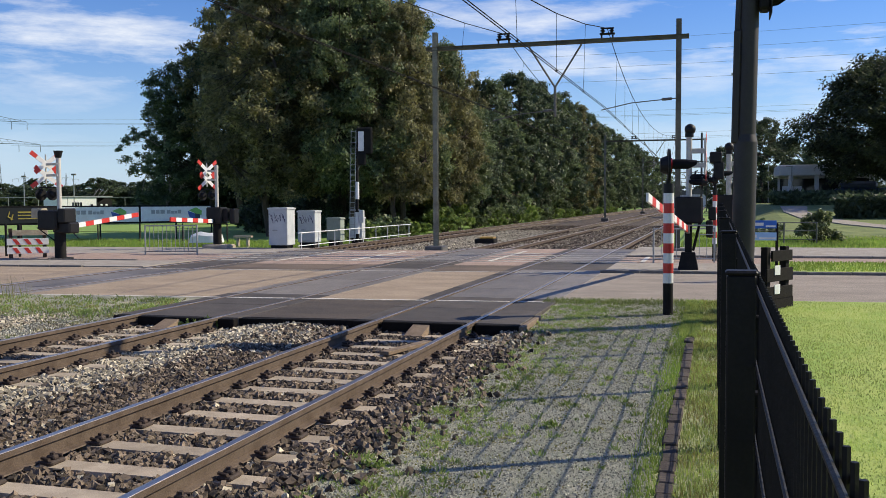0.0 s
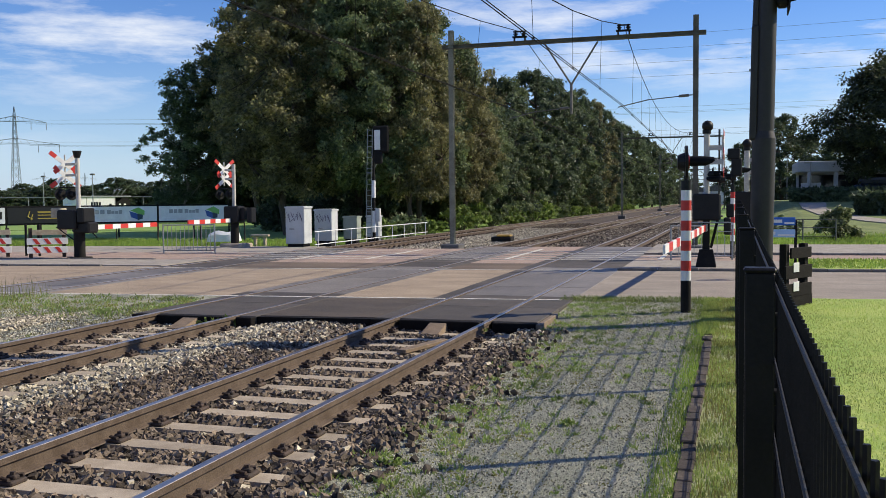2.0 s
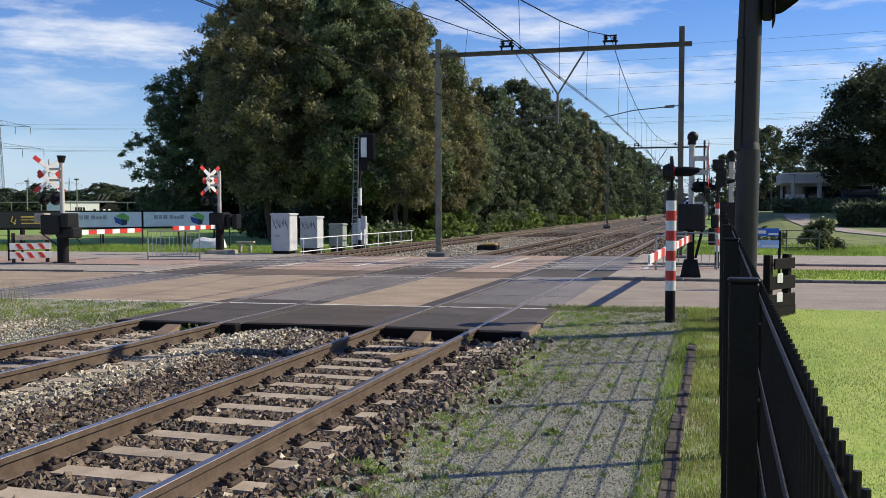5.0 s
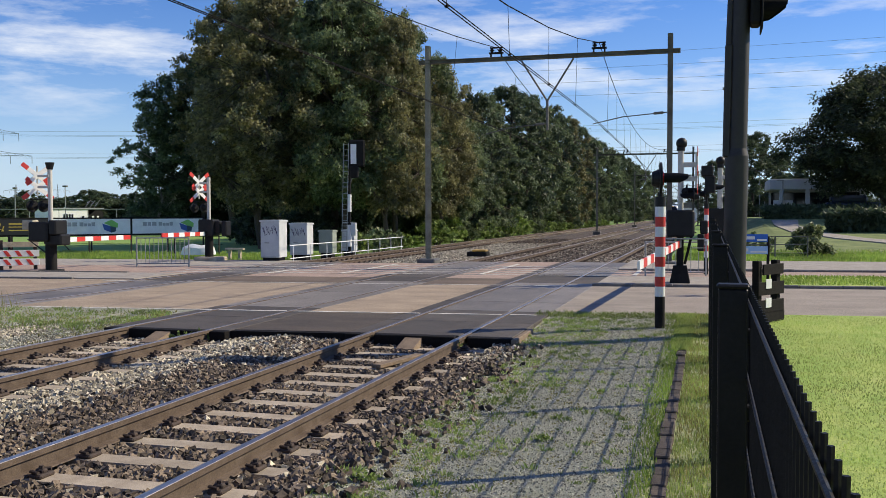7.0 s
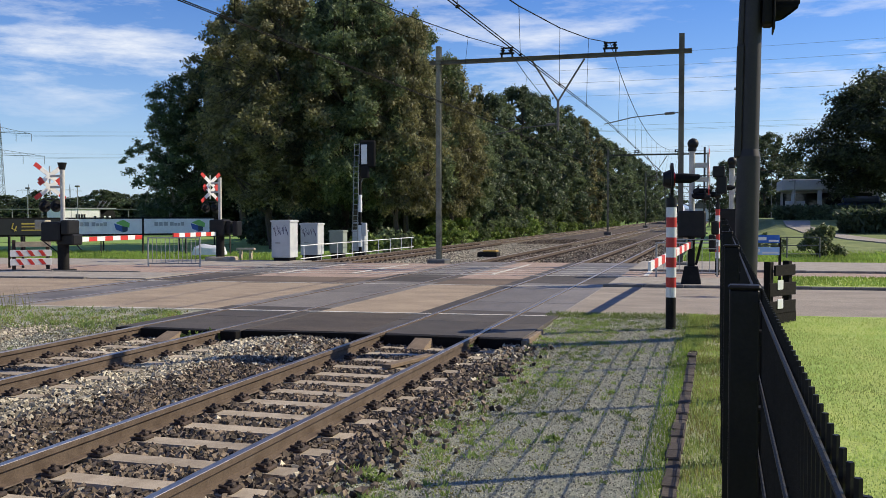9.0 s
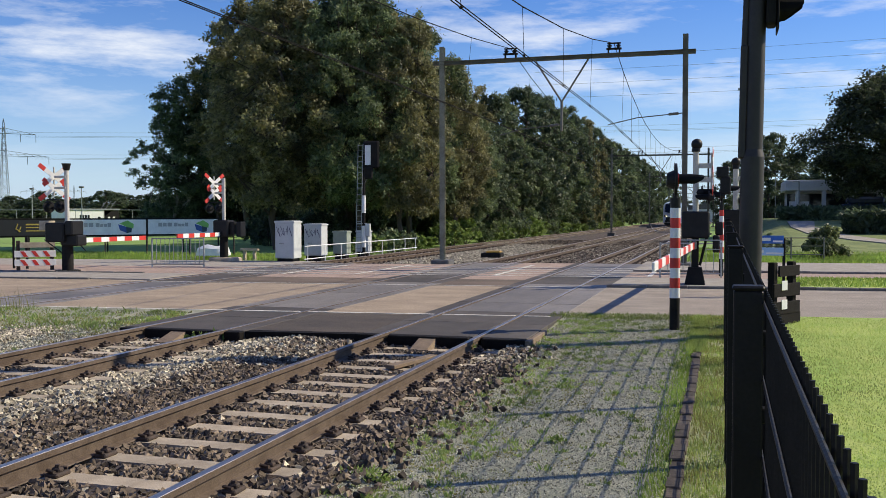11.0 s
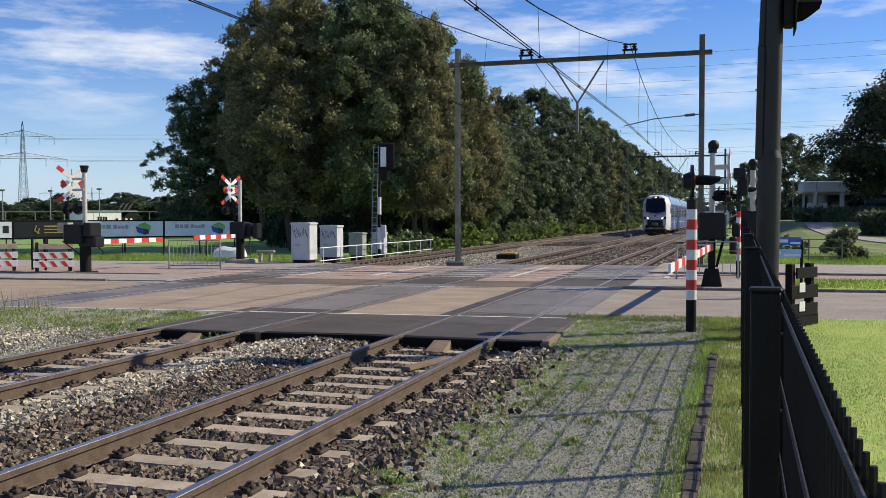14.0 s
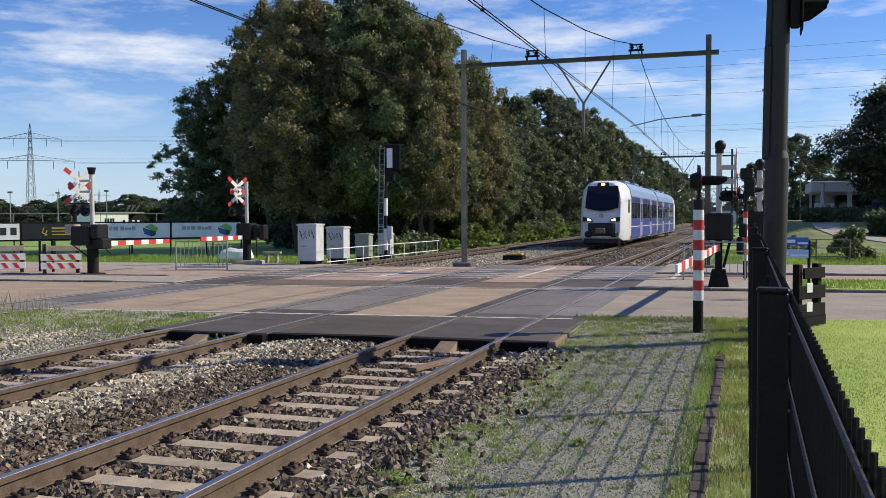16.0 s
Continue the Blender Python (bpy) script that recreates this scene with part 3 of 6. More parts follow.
def tree(name, seed, height, width, leaf, n, size, base=0.12, trunk=0.2, label="", boughs=185, open_=0.0, bark="bark"):
    """A tapered trunk with forking limbs and a crown of leafy boughs in uneven tiers."""
    rng = np.random.default_rng(seed)
    t = thing(name, pose(0, 0, 0), label, "tree", "trees of the wood")
    bm = bmesh.new()
    prev = Vector((0, 0, -0.4))
    top = height * 0.86
    spine = []
    for i in range(1, 8):
        p = Vector((rng.normal() * 0.12 * i ** 0.5, rng.normal() * 0.12 * i ** 0.5, top * i / 7))
        tube(bm, prev, p, trunk * (1 - 0.12 * (i - 1)), trunk * (1 - 0.12 * i), n=8, caps=False)
        spine.append(p)
        prev = p
    ph = rng.uniform(0, 6.28, 4)
    limbs = []
    for i in range(13):
        g = (i + 0.7) / 13.5
        a = i * 2.4 + rng.normal() * 0.3
        z = height * (base + 0.06 + (0.80 - base) * g)
        k = width * 0.27 * (1.05 - 0.5 * g)
        c = Vector((k * math.cos(a), k * math.sin(a), z))
        s = min(spine, key=lambda q: abs(q.z - z + k * 0.8))
        tube(bm, s, c, trunk * 0.38, trunk * 0.16, n=5, caps=False)
        limbs.append(c)
    cs, rs = [], []
    for i in range(boughs):
        g = (i + 0.5) / boughs
        a = i * 2.399963 + rng.normal() * 0.25
        lobe = 1 + 0.13 * math.sin(2 * a + ph[0] + 3 * g) + 0.12 * math.sin(5 * g * 2.2 + 3 * a + ph[1])
        rad = width * 0.5 * lobe * max(0.12, math.sin(math.pi * (0.13 + 0.84 * g)) ** 0.62)
        k = rad * (rng.uniform(0.55, 0.97) if i % 5 else rng.uniform(0.1, 0.5))
        c = Vector((k * math.cos(a), k * math.sin(a), height * (base + (0.965 - base) * g) + rng.normal() * 0.25))
        s = min(limbs, key=lambda q: (q - c).length)
        tube(bm, s, c, trunk * 0.13, 0.012, n=4, caps=False)
        cs.append(c)
        rs.append(width * rng.uniform(0.055, 0.100) * (1 - 0.2 * g) * (1 - 0.2 * open_))
    part("trunk", bm, bark, t, "dark brown trunk and limbs" if bark == "bark" else "pale trunk and thin limbs")
    vs, fs = leaf_cloud(rng, cs, rs, n, size)
    raw("crown", vs.tolist(), fs.tolist(), leaf, t)
    return t


KINDS = [
    tree("broadleaf_tree", 1, 15.5, 9.5, "leaf_dark", 70000, 0.090, 0.18, 0.26, "tall dark green broadleaf tree at the wood's edge"),
    tree("broadleaf_tree", 2, 15.0, 9.0, "leaf_mid", 70000, 0.088, 0.18, 0.24, "tall green broadleaf tree at the wood's edge"),
    tree("broadleaf_tree", 3, 15.0, 9.0, "leaf_brown", 70000, 0.088, 0.18, 0.24, "tall broadleaf tree turning brown at the wood's edge"),
    tree("birch_tree", 4, 12.0, 7.0, "leaf_birch", 17000, 0.095, 0.14, 0.11, "grey-green birch standing before the wood", 110, 0.6, "bark_pale"),
]


FAR_KINDS = [
    tree("broadleaf_tree", 11, 15.5, 9.5, "leaf_dark", 26000, 0.135, 0.05, 0.24, "dark green broadleaf tree along the railway", 120),
    tree("broadleaf_tree", 12, 15.0, 9.0, "leaf_mid", 26000, 0.135, 0.04, 0.24, "green broadleaf tree along the railway", 120),
    tree("broadleaf_tree", 13, 15.0, 9.0, "leaf_brown", 26000, 0.135, 0.04, 0.24, "broadleaf tree turning brown along the railway", 120),
]
OAK = tree("oak_tree", 31, 14.6, 16.5, "leaf_oak", 85000, 0.125, 0.26, 0.4, "broad dark oak shading the pavilion", 210)
DISTANT = tree("horizon_tree", 21, 15.0, 11.0, "leaf_dark", 5200, 0.34, 0.02, 0.3, "dark tree on the far horizon", 110)


def stand(kind, x, y, s=1.0, sz=None, turn=0.0):
    m = pose(x, y, -0.3, 0, 0, turn) @ Matrix.Diagonal((s, s, sz or s, 1))
    near = kind == 3 or s > 1.5 or math.hypot(x, y) < 80
    return copy_thing((KINDS if near else FAR_KINDS)[kind], m)


tr_rng = random.Random(5)
PLAN = [
    # kind, x, y, width scale, height scale
    (2, -27.0, 53.8, 1.14, 1.10), (2, -51.2, 95.2, 1.62, 1.80), (0, -56.8, 97.8, 1.52, 1.36), (3, -60.2, 94.0, 1.45, 1.36), (0, -25.8, 62.5, 1.2, 1.22), (1, -47.5, 99.0, 1.7, 1.75), (0, -44.0, 105.0, 1.6, 1.7), (0, -24.4, 59.5, 1.10, 1.22),
    (1, -22.0, 55.2, 0.98, 1.12), (2, -19.4, 56.2, 0.78, 1.00), (1, -20.6, 61.0, 0.90, 1.06), (2, -18.6, 64.5, 0.72, 0.90), (1, -19.3, 70.0, 0.76, 0.74),
    (0, -21.2, 76.0, 0.80, 0.72), (0, -21.0, 85.0, 0.85, 0.88), (1, -21.6, 92.0, 0.90, 0.95), (0, -20.8, 100.0, 1.0, 1.06), (0, -20.6, 109.0, 1.0, 1.08), (1, -20.6, 118.0, 1.0, 1.06),
    (0, -20.4, 128.0, 1.0, 1.12), (2, -20.2, 139.0, 1.0, 1.12), (0, -20.0, 151.0, 1.0, 1.08), (1, -19.8, 164.0, 1.0, 1.06), (0, -19.6, 178.0, 1.0, 1.05), (1, -19.4, 194.0, 1.05, 1.05),
    (0, -19.2, 212.0, 1.1, 1.04), (0, -18.8, 232.0, 1.1, 1.04), (1, -18.4, 255.0, 1.1, 1.0), (0, -17.8, 282.0, 1.1, 1.0), (1, -16.8, 315.0, 1.2, 0.95),
]
for i, (k, x, y, s, sz) in enumerate(PLAN):
    stand(k, x, y, s, sz, tr_rng.uniform(0, 360))
# a second row behind closes the wood
for i in range(13):
    stand(0, -28 + tr_rng.uniform(-2, 2), 81 + i * 13 + tr_rng.uniform(-3, 3), 1.25, 0.88, tr_rng.uniform(0, 360))
for x, y in ((-24.5, 72), (-27, 78)):
    stand(0, x, y, 1.1, 0.85, tr_rng.uniform(0, 360))
# across the road, behind the lawn
for k, x, y, s, sz in ((0, 5.6, 122, 0.95, 0.80), (1, 19.5, 99, 1.3, 1.1), (0, 1.2, 160, 0.7, 0.72), (1, 27, 96, 1.35, 1.02), (0, 24, 125, 1.3, 1.0), (1, 14, 128, 1.3, 0.75), (0, 9.5, 145, 1.2, 0.72)):
    stand(k, x, y, s, sz, tr_rng.uniform(0, 360))
OAK.matrix_basis = pose(14.2, 82, 0.9) @ Matrix.Diagonal((1, 1, 0.87, 1))
# far trees along the horizon
for i in range(60):
    a = radians(-48 + i * 0.55 if i < 50 else -2.5 + (i - 50) * 1.8)
    d = tr_rng.uniform(300, 380)
    copy_thing(DISTANT, pose(d * math.sin(a), d * math.cos(a), -0.3, 0, 0, tr_rng.uniform(0, 360)) @ Matrix.Diagonal((1.3, 1.3, tr_rng.uniform(0.4, 0.75), 1)))
for k, x, y in zip(KINDS + FAR_KINDS + [DISTANT], (-50, -45, -40, -60.5, -29, -35, -30, -150), (112, 116, 110, 97, 95, 120, 140, 330)):
    k.matrix_basis = pose(x, y, -0.3) @ Matrix.Diagonal((1.1, 1.1, 1.0, 1))

# ---- the black mesh fence ----
def fence_x(y):
    return 0.112 + 0.001 * y


def fence_top(y):
    return 1.595 + 0.0105 * y


def mesh_fence():
    fence = thing("mesh_fence", pose(0, 0, 0), "black powder-coated double-rod mesh fence along the path", "fence")
    ys = [2.55 + 2.5 * k for k in range(-5, 6)]
    for y in ys:
        x, zt = fence_x(y) - 0.046, fence_top(y)
        bm = bmesh.new()
        box(bm, x - 0.037, x + 0.037, y - 0.03, y + 0.03, -0.3, zt + 0.004, 0.004)
        post = part("post", bm, "fence_black", fence)
        put("cap", lambda b: box(b, x - 0.041, x + 0.041, y - 0.034, y + 0.034, zt + 0.004, zt + 0.016, 0.005), "fence_black", post)
        for z in (0.15, 0.5, 0.9, 1.3, 1.5):
            put("clamp", lambda b: box(b, x + 0.03, x + 0.066, y - 0.02, y + 0.02, z - 0.02, z + 0.02, 0.004), "fence_black", post)
    for a, b in zip(ys, ys[1:]):
        bm = bmesh.new()
        for k in range(8):
            for dx in (-0.008, 0.008):
                za, zb = fence_top(a) - 0.03 - 0.2 * k, fence_top(b) - 0.03 - 0.2 * k
                tube(bm, (fence_x(a) + dx, a, za), (fence_x(b) + dx, b, zb), 0.004, n=6)
        n = 50
        for i in range(n):
            y = a + 0.025 + (b - a) * i / n
            tube(bm, (fence_x(y), y, -0.08), (fence_x(y), y, fence_top(y)), 0.0038, n=5)
        part("mesh_panel", bm, "fence_black", fence)


mesh_fence()

# ---- white markings on the crossing ----
def line_quad(bm, pts, z=ROAD_Z + 0.011):
    plate(bm, pts, z - 0.006, z)


def marking(name, x0, x1, s0, s1, label):
    """A painted line with the road, broken at the rails."""
    cuts = sorted([x0, x1] + [t + o for t in (T1, T2, T3) for o in (-0.83, -0.67, 0.67, 0.83) if x0 < t + o < x1])
    bm = bmesh.new()
    for a, b in zip(cuts, cuts[1:]):
        mid = (a + b) / 2
        if any(0.66 < abs(mid - t) < 0.84 for t in (T1, T2, T3)):
            continue
        line_quad(bm, road_quad(a, b, s0, s1))
    tagged(part(name, bm, "paint_white"), label, "road marking", "road markings", "structure")


marking("edge_line_near", -16.5, -2.95, 16.88, 16.98, "worn white edge line across the crossing")
marking("edge_line_far", -16.2, -3.2, 23.98, 24.08, "worn white edge line across the crossing")
for k, s in enumerate((28.15, 29.2, 30.3, 31.4, 32.6)):
    marking("footway_line", -17.0 + 0.25 * k, -2.2, s, s + 0.13, "white line across the red cycle crossing")
for x0, s0, s1 in ((-13.2, 27.8, 33.3), (-10.95, 28.1, 33.6), (-6.6, 28.3, 34.3), (-2.05, 28.3, 31.4)):
    bm = bmesh.new()
    line_quad(bm, [(x0 - 0.07, ry(x0, s0)), (x0 + 0.07, ry(x0, s0)), (x0 + 0.07, ry(x0, s1)), (x0 - 0.07, ry(x0, s1))], ROAD_Z + 0.015)
    tagged(part("lane_line", bm, "paint_white"), "white line along the rails on the cycle crossing", "road marking", "road markings", "structure")


# ---- ends of the crossing deck ----
def deck_end(x, y, w):
    d = thing("deck_end_beam", pose(x, y, 0), "weathered timber beam closing the crossing deck", "beam", "deck end beams")
    put("timber", lambda b: box(b, -w, w, -0.16, -0.005, -0.25, -0.012, 0.012), "wood_black", d)
    return d


deck_end(T1 + 1.18, 13.55, 0.33)
deck_end(T1 - 0.96, 13.55, 0.14)
deck_end(T1, 13.56, 0.64)
deck_end(T2, 13.26, 0.64)
put("deck_side_plank", lambda b: box(b, 0, 0.08, -0.12, 1.3, -0.22, -0.02, 0.01), "wood_tan", at=pose(T1 + 1.503, 13.5, 0), label="pale weathered timber along the deck's side", category="plank")
deck_end(T2 + 0.96, 13.25, 0.14)
deck_end(T2 - 0.96, 13.25, 0.14)
for x, y in ((T1, 13.5), (T2, 13.2)):
    ramp = put("ramp_plate", lambda b: bend(b, [(-0.16, -0.17), (-0.13, -0.02), (0.13, -0.02), (0.16, -0.17)], -0.55, -0.03, 1), "wood_tan", at=pose(x, y, 0), label="sloping wooden guard plate at the deck's end", category="ramp", group="guard plates")
    for v in ramp.data.vertices:
        if v.co.y < -0.3 and v.co.z > -0.1:
            v.co.z = -0.15
bm = bmesh.new()
box(bm, -0.07, 0.07, -0.55, 0.55, 0, 0.05, 0.006)
tagged(part("plank", bm, "wood_tan", at=pose(T1 + 0.32, 11.75, -0.15, 0, 0, -14)), "loose weathered plank lying between the rails", "plank")


# ---- things for the crossing ----
def striped_bar(parent, name, length, w, h, n, first="red", offset=0.0):
    """A red and white barred beam along local +y from 0; the two colours are two meshes."""
    step = length / n
    for i in range(n):
        colour = "red" if (i % 2 == 0) == (first == "red") else "white"
        put(colour + "_band", lambda q: box(q, -w / 2, w / 2, offset + i * step, offset + (i + 1) * step, -h / 2, h / 2, 0.004), colour, parent)


def flashing_light(parent, m, r=0.2, hood=0.3):
    """A round black board, its lens and the long hood; it faces local +x."""
    lamp = part("flashing_light", (lambda b: (tube(b, (-0.02, 0, 0), (0.02, 0, 0), r, n=28), b)[1])(bmesh.new()), "black", parent, "unlit round black crossing light", at=m)
    put("lens", lambda b: tube(b, (0.02, 0, 0), (0.05, 0, 0), r * 0.48, r * 0.42, n=20), "lens", lamp, "dark red lens")
    bm = bmesh.new()
    rr = r * (0.55 if r < 0.25 else 0.36)
    n = 16
    ring = []
    for j, x in enumerate((0.0, hood * 0.5, hood)):
        row = []
        for i in range(n + 1):
            a = math.radians(-40 + 260 * i / n)
            lo = max(-0.64, math.sin(a))
            drop = 0 if j < 2 else (-0.02 if lo > 0.6 else 0.0)
            row.append(bm.verts.new((x - (hood * 0.45 * max(0, -lo) if j == 2 else 0), rr * math.cos(a), rr * lo + drop)))
        ring.append(row)
    for a, b in zip(ring, ring[1:]):
        for i in range(n):
            bm.faces.new((a[i], a[i + 1], b[i + 1], b[i]))
    bmesh.ops.solidify(bm, geom=bm.faces[:], thickness=0.012)
    part("hood", bm, "black", lamp, "long black sun hood")
    put("lamp_housing", lambda b: tube(b, (-0.14, 0, 0), (-0.02, 0, 0), r * 0.42, r * 0.6, n=16), "black", lamp)
    return lamp


M["lens"] = mat("lens", (0.16, 0.008, 0.008), (0.10, 0.006, 0.006), 20, 0.15, bump=0)


def andreas_cross(parent, m):
    """A double St Andrew's cross in the local x-z plane, red-tipped white boards."""
    cross = part("crossing_sign", (lambda b: (tube(b, (0, 0.03, -0.42), (0, 0.03, 0.45), 0.025, n=8), b)[1])(bmesh.new()), "post_beige", parent, "double red and white St Andrew's cross", at=m @ Matrix.Scale(1.1, 4))
    for z0, arms in ((0.17, (38, 142, 218, 322)), (-0.17, (218, 322, 38, 142))):
        for a in arms:
            for colour, r0, r1, dy in (("white", 0.0, 0.34, 0.0), ("red", 0.34, 0.56, 0.0)):
                if (z0 > 0) == (a > 180):
                    r0, r1 = (0.24, 0.42) if colour == "red" else (0.0, 0.24)
                bm = bmesh.new()
                box(bm, r0, r1, -0.008 - dy - (0.003 if a in (38, 218) else 0), 0.008 - (0.003 if a in (38, 218) else 0), -0.065, 0.065, 0.003, pose(0, 0, z0, 0, -a, 0))
                part(colour + "_board", bm, colour, cross)
    return cross


BOOMS = {}


def barrier_left(name, x, y, turn, boom_len, boom_z, boom_from, cross_dx, cross_turn, label, drum):
    """A barrier machine with its boom along local +y, a sign post and lights."""
    b = thing("level_crossing_barrier", pose(x, y, -0.02), label, "barrier", "level crossing barriers")
    if drum:
        put("pedestal", lambda q: (tube(q, (0, 0, 0), (0, 0, 0.06), 0.40, n=24), tube(q, (0, 0, 0.05), (0, 0, 0.95), 0.18, n=20), tube(q, (0, 0, 0.9), (0, 0, 1.0), 0.21, n=20)), "black_matt", b, "dark round steel pedestal", True)
        put("motor_housing", lambda q: (box(q, -0.62, 0.12, -0.35, 0.35, 0.98, 1.62, 0.05), box(q, -0.1, 0.55, -0.22, 0.3, 0.86, 1.22, 0.05), box(q, 0.12, 0.42, -0.3, 0.3, 1.2, 1.68, 0.04)), "black", b, "bulky black motor housing")
        put("lamp_box", lambda q: box(q, -0.96, -0.62, -0.2, 0.2, 1.36, 1.68, 0.02), "wood_grey", b, "beige box on the housing")
        put("stay", lambda q: tube(q, (-0.9, 0.0, 1.05), (-0.1, 0.0, 0.55), 0.02, n=8), "black", b)
        put("stay", lambda q: tube(q, (0.3, 0.1, 1.0), (0.62, 0.1, 0.7), 0.02, n=8), "black", b)
    else:
        put("concrete_foot", lambda q: box(q, -0.5, 0.62, -0.4, 0.4, -0.2, 0.16, 0.05), "concrete", b, "pale concrete foot")
        put("pedestal", lambda q: tube(q, (0, 0, 0.1), (0, 0, 1.1), 0.17, n=20), "black_matt", b, "dark round steel pedestal", True)
        put("motor_housing", lambda q: (box(q, -0.34, 0.34, -0.3, 0.3, 0.98, 1.66, 0.05), box(q, 0.3, 0.55, -0.15, 0.2, 1.1, 1.6, 0.03)), "black", b, "black motor housing")
        put("side_light", lambda q: box(q, 0.66, 0.88, -0.2, 0.2, 1.0, 1.6, 0.03), "black", b)
    put("sign_post", lambda q: tube(q, (0, 0, 1.5), (0, 0, 3.35), 0.075, n=16), "post_beige", b, "beige sign post", True)
    if drum:
        put("bell_cap", lambda q: tube(q, (0, 0, 3.33), (0, 0, 3.56), 0.09, 0.15, n=16), "black", b, "black flared cap")
    for z in (3.08, 2.72):
        put("bracket", lambda q: box(q, cross_dx * 0.9, 0.02, -0.10, -0.05, z, z + 0.08, 0.01), "post_beige", b, "beige bracket arm")
    andreas_cross(b, pose(cross_dx, -0.02, 2.95, 0, 0, cross_turn))
    for dx in (-0.24, 0.2):
        flashing_light(b, pose(cross_dx + dx, 0.0, 2.14, 0, 0, 160), 0.2, 0.2)
    put("light_bracket", lambda q: tube(q, (cross_dx - 0.3, 0.0, 2.37), (0, 0, 2.37), 0.02, n=8), "black", b)
    boom = new("boom")
    boom.parent = b
    boom["label"] = "red and white barred barrier boom"
    striped_bar(boom, "boom", boom_len, 0.05, 0.16, 8, "white", boom_from)
    put("boom_holder", lambda q: box(q, -0.06, 0.06, -0.2, boom_from + 0.02, -0.12, 0.12, 0.02), "black", boom)
    BOOMS[name] = (boom, boom_z, turn)
    return b


barrier_left("a", -20.62, 25.88, 0, 3.5, 1.02, 0.85, -0.46, 58, "black crossing barrier with striped boom and double cross sign", True)
barrier_left("b", -19.30, 33.66, 180, 3.05, 1.09, 0.35, -0.40, 72, "black crossing barrier with striped boom on a concrete foot", False)


def barrier_right():
    b = thing("level_crossing_barrier", pose(-0.66, 25.4, 0.0), "black crossing barrier, its striped boom lying across the road", "barrier", "level crossing barriers")
    bm = bmesh.new()
    lo = [bm.verts.new((sx * 0.26, sy * 0.3, 0)) for sx, sy in ((-1, -1), (1, -1), (1, 1), (-1, 1))]
    hi = [bm.verts.new((sx * 0.17, sy * 0.2, 0.46)) for sx, sy in ((-1, -1), (1, -1), (1, 1), (-1, 1))]
    bm.faces.new(lo[::-1])
    bm.faces.new(hi)
    for i in range(4):
        bm.faces.new((lo[i], lo[(i + 1) % 4], hi[(i + 1) % 4], hi[i]))
    part("foot", bm, "black_matt", b, "splayed black foot")
    put("column", lambda q: (box(q, -0.09, 0.09, -0.1, 0.1, 0.44, 1.25, 0.01), tube(q, (0.12, 0, 0.5), (0.3, 0, 1.3), 0.035, n=8)), "black_matt", b)
    put("counterweight_box", lambda q: box(q, -0.34, 0.36, -0.3, 0.4, 1.22, 1.92, 0.04), "black", b, "large black counterweight box")
    put("side_box", lambda q: (box(q, 0.44, 0.62, -0.2, 0.2, 0.85, 1.3, 0.03), box(q, 0.5, 0.7, -0.1, 0.3, 1.3, 1.65, 0.03)), "black", b)
    put("sign_post", lambda q: tube(q, (0, 0.05, 1.9), (0, 0.05, 3.5), 0.075, n=16), "post_beige", b, "beige sign post", True)
    put("bell", lambda q: (tube(q, (0, 0.05, 3.48), (0, 0.05, 3.58), 0.11, n=16), bmesh.ops.create_icosphere(q, subdivisions=2, radius=0.15, matrix=pose(0.02, 0.05, 3.68))), "black", b, "round black crossing bell", True)
    for z in (3.05, 2.68):
        put("bracket", lambda q: box(q, 0.0, 0.42, 0.02, 0.1, z, z + 0.13, 0.01), "post_beige", b, "beige bracket arm")
    andreas_cross(b, pose(0.43, 0.05, 2.95, 0, 0, 90))
    flashing_light(b, pose(0.16, 0.05, 2.42, 0, 0, 0), 0.17, 0.34)
    flashing_light(b, pose(0.34, -0.2, 2.28, 0, 0, 180), 0.17, 0.34)
    put("frame", lambda q: (box(q, -0.4, 0.66, -0.36, -0.3, 1.16, 1.19), box(q, 0.3, 0.66, -0.36, -0.3, 0.93, 0.95)), "steel", b, "grey steel frame")
    boom = new("boom")
    boom.parent = b
    boom["label"] = "red and white barred barrier boom"
    striped_bar(boom, "boom", 7.45, 0.05, 0.17, 14, "red", 0.35)
    put("boom_holder", lambda q: box(q, -0.05, 0.05, -0.3, 0.36, -0.1, 0.1, 0.015), "steel", boom, "grey clamp")
    BOOMS["r"] = (boom, 1.04, 0)


barrier_right()


def striped_pole(x, y, z, r, zb, zt, n, first, label):
    """A round pole, black below, barred above, with a hooded light on top."""
    p = thing("striped_light_post", pose(x, y, z), label, "post", "striped light posts")
    put("foot", lambda q: tube(q, (0, 0, -0.1), (0, 0, zb), r, n=20), "black_matt", p, "black lower part", True)
    step = (zt - zb) / n
    for i in range(n):
        put(("white" if (i % 2 == 0) == (first == "white") else "red") + "_band", lambda q: tube(q, (0, 0, zb + i * step), (0, 0, zb + (i + 1) * step), r + 0.002, n=20), "white" if (i % 2 == 0) == (first == "white") else "red", p, "", True)
    put("collar", lambda q: tube(q, (0, 0, zt), (0, 0, zt + 0.16), r * 1.02, n=20), "black", p, "", True)
    return p


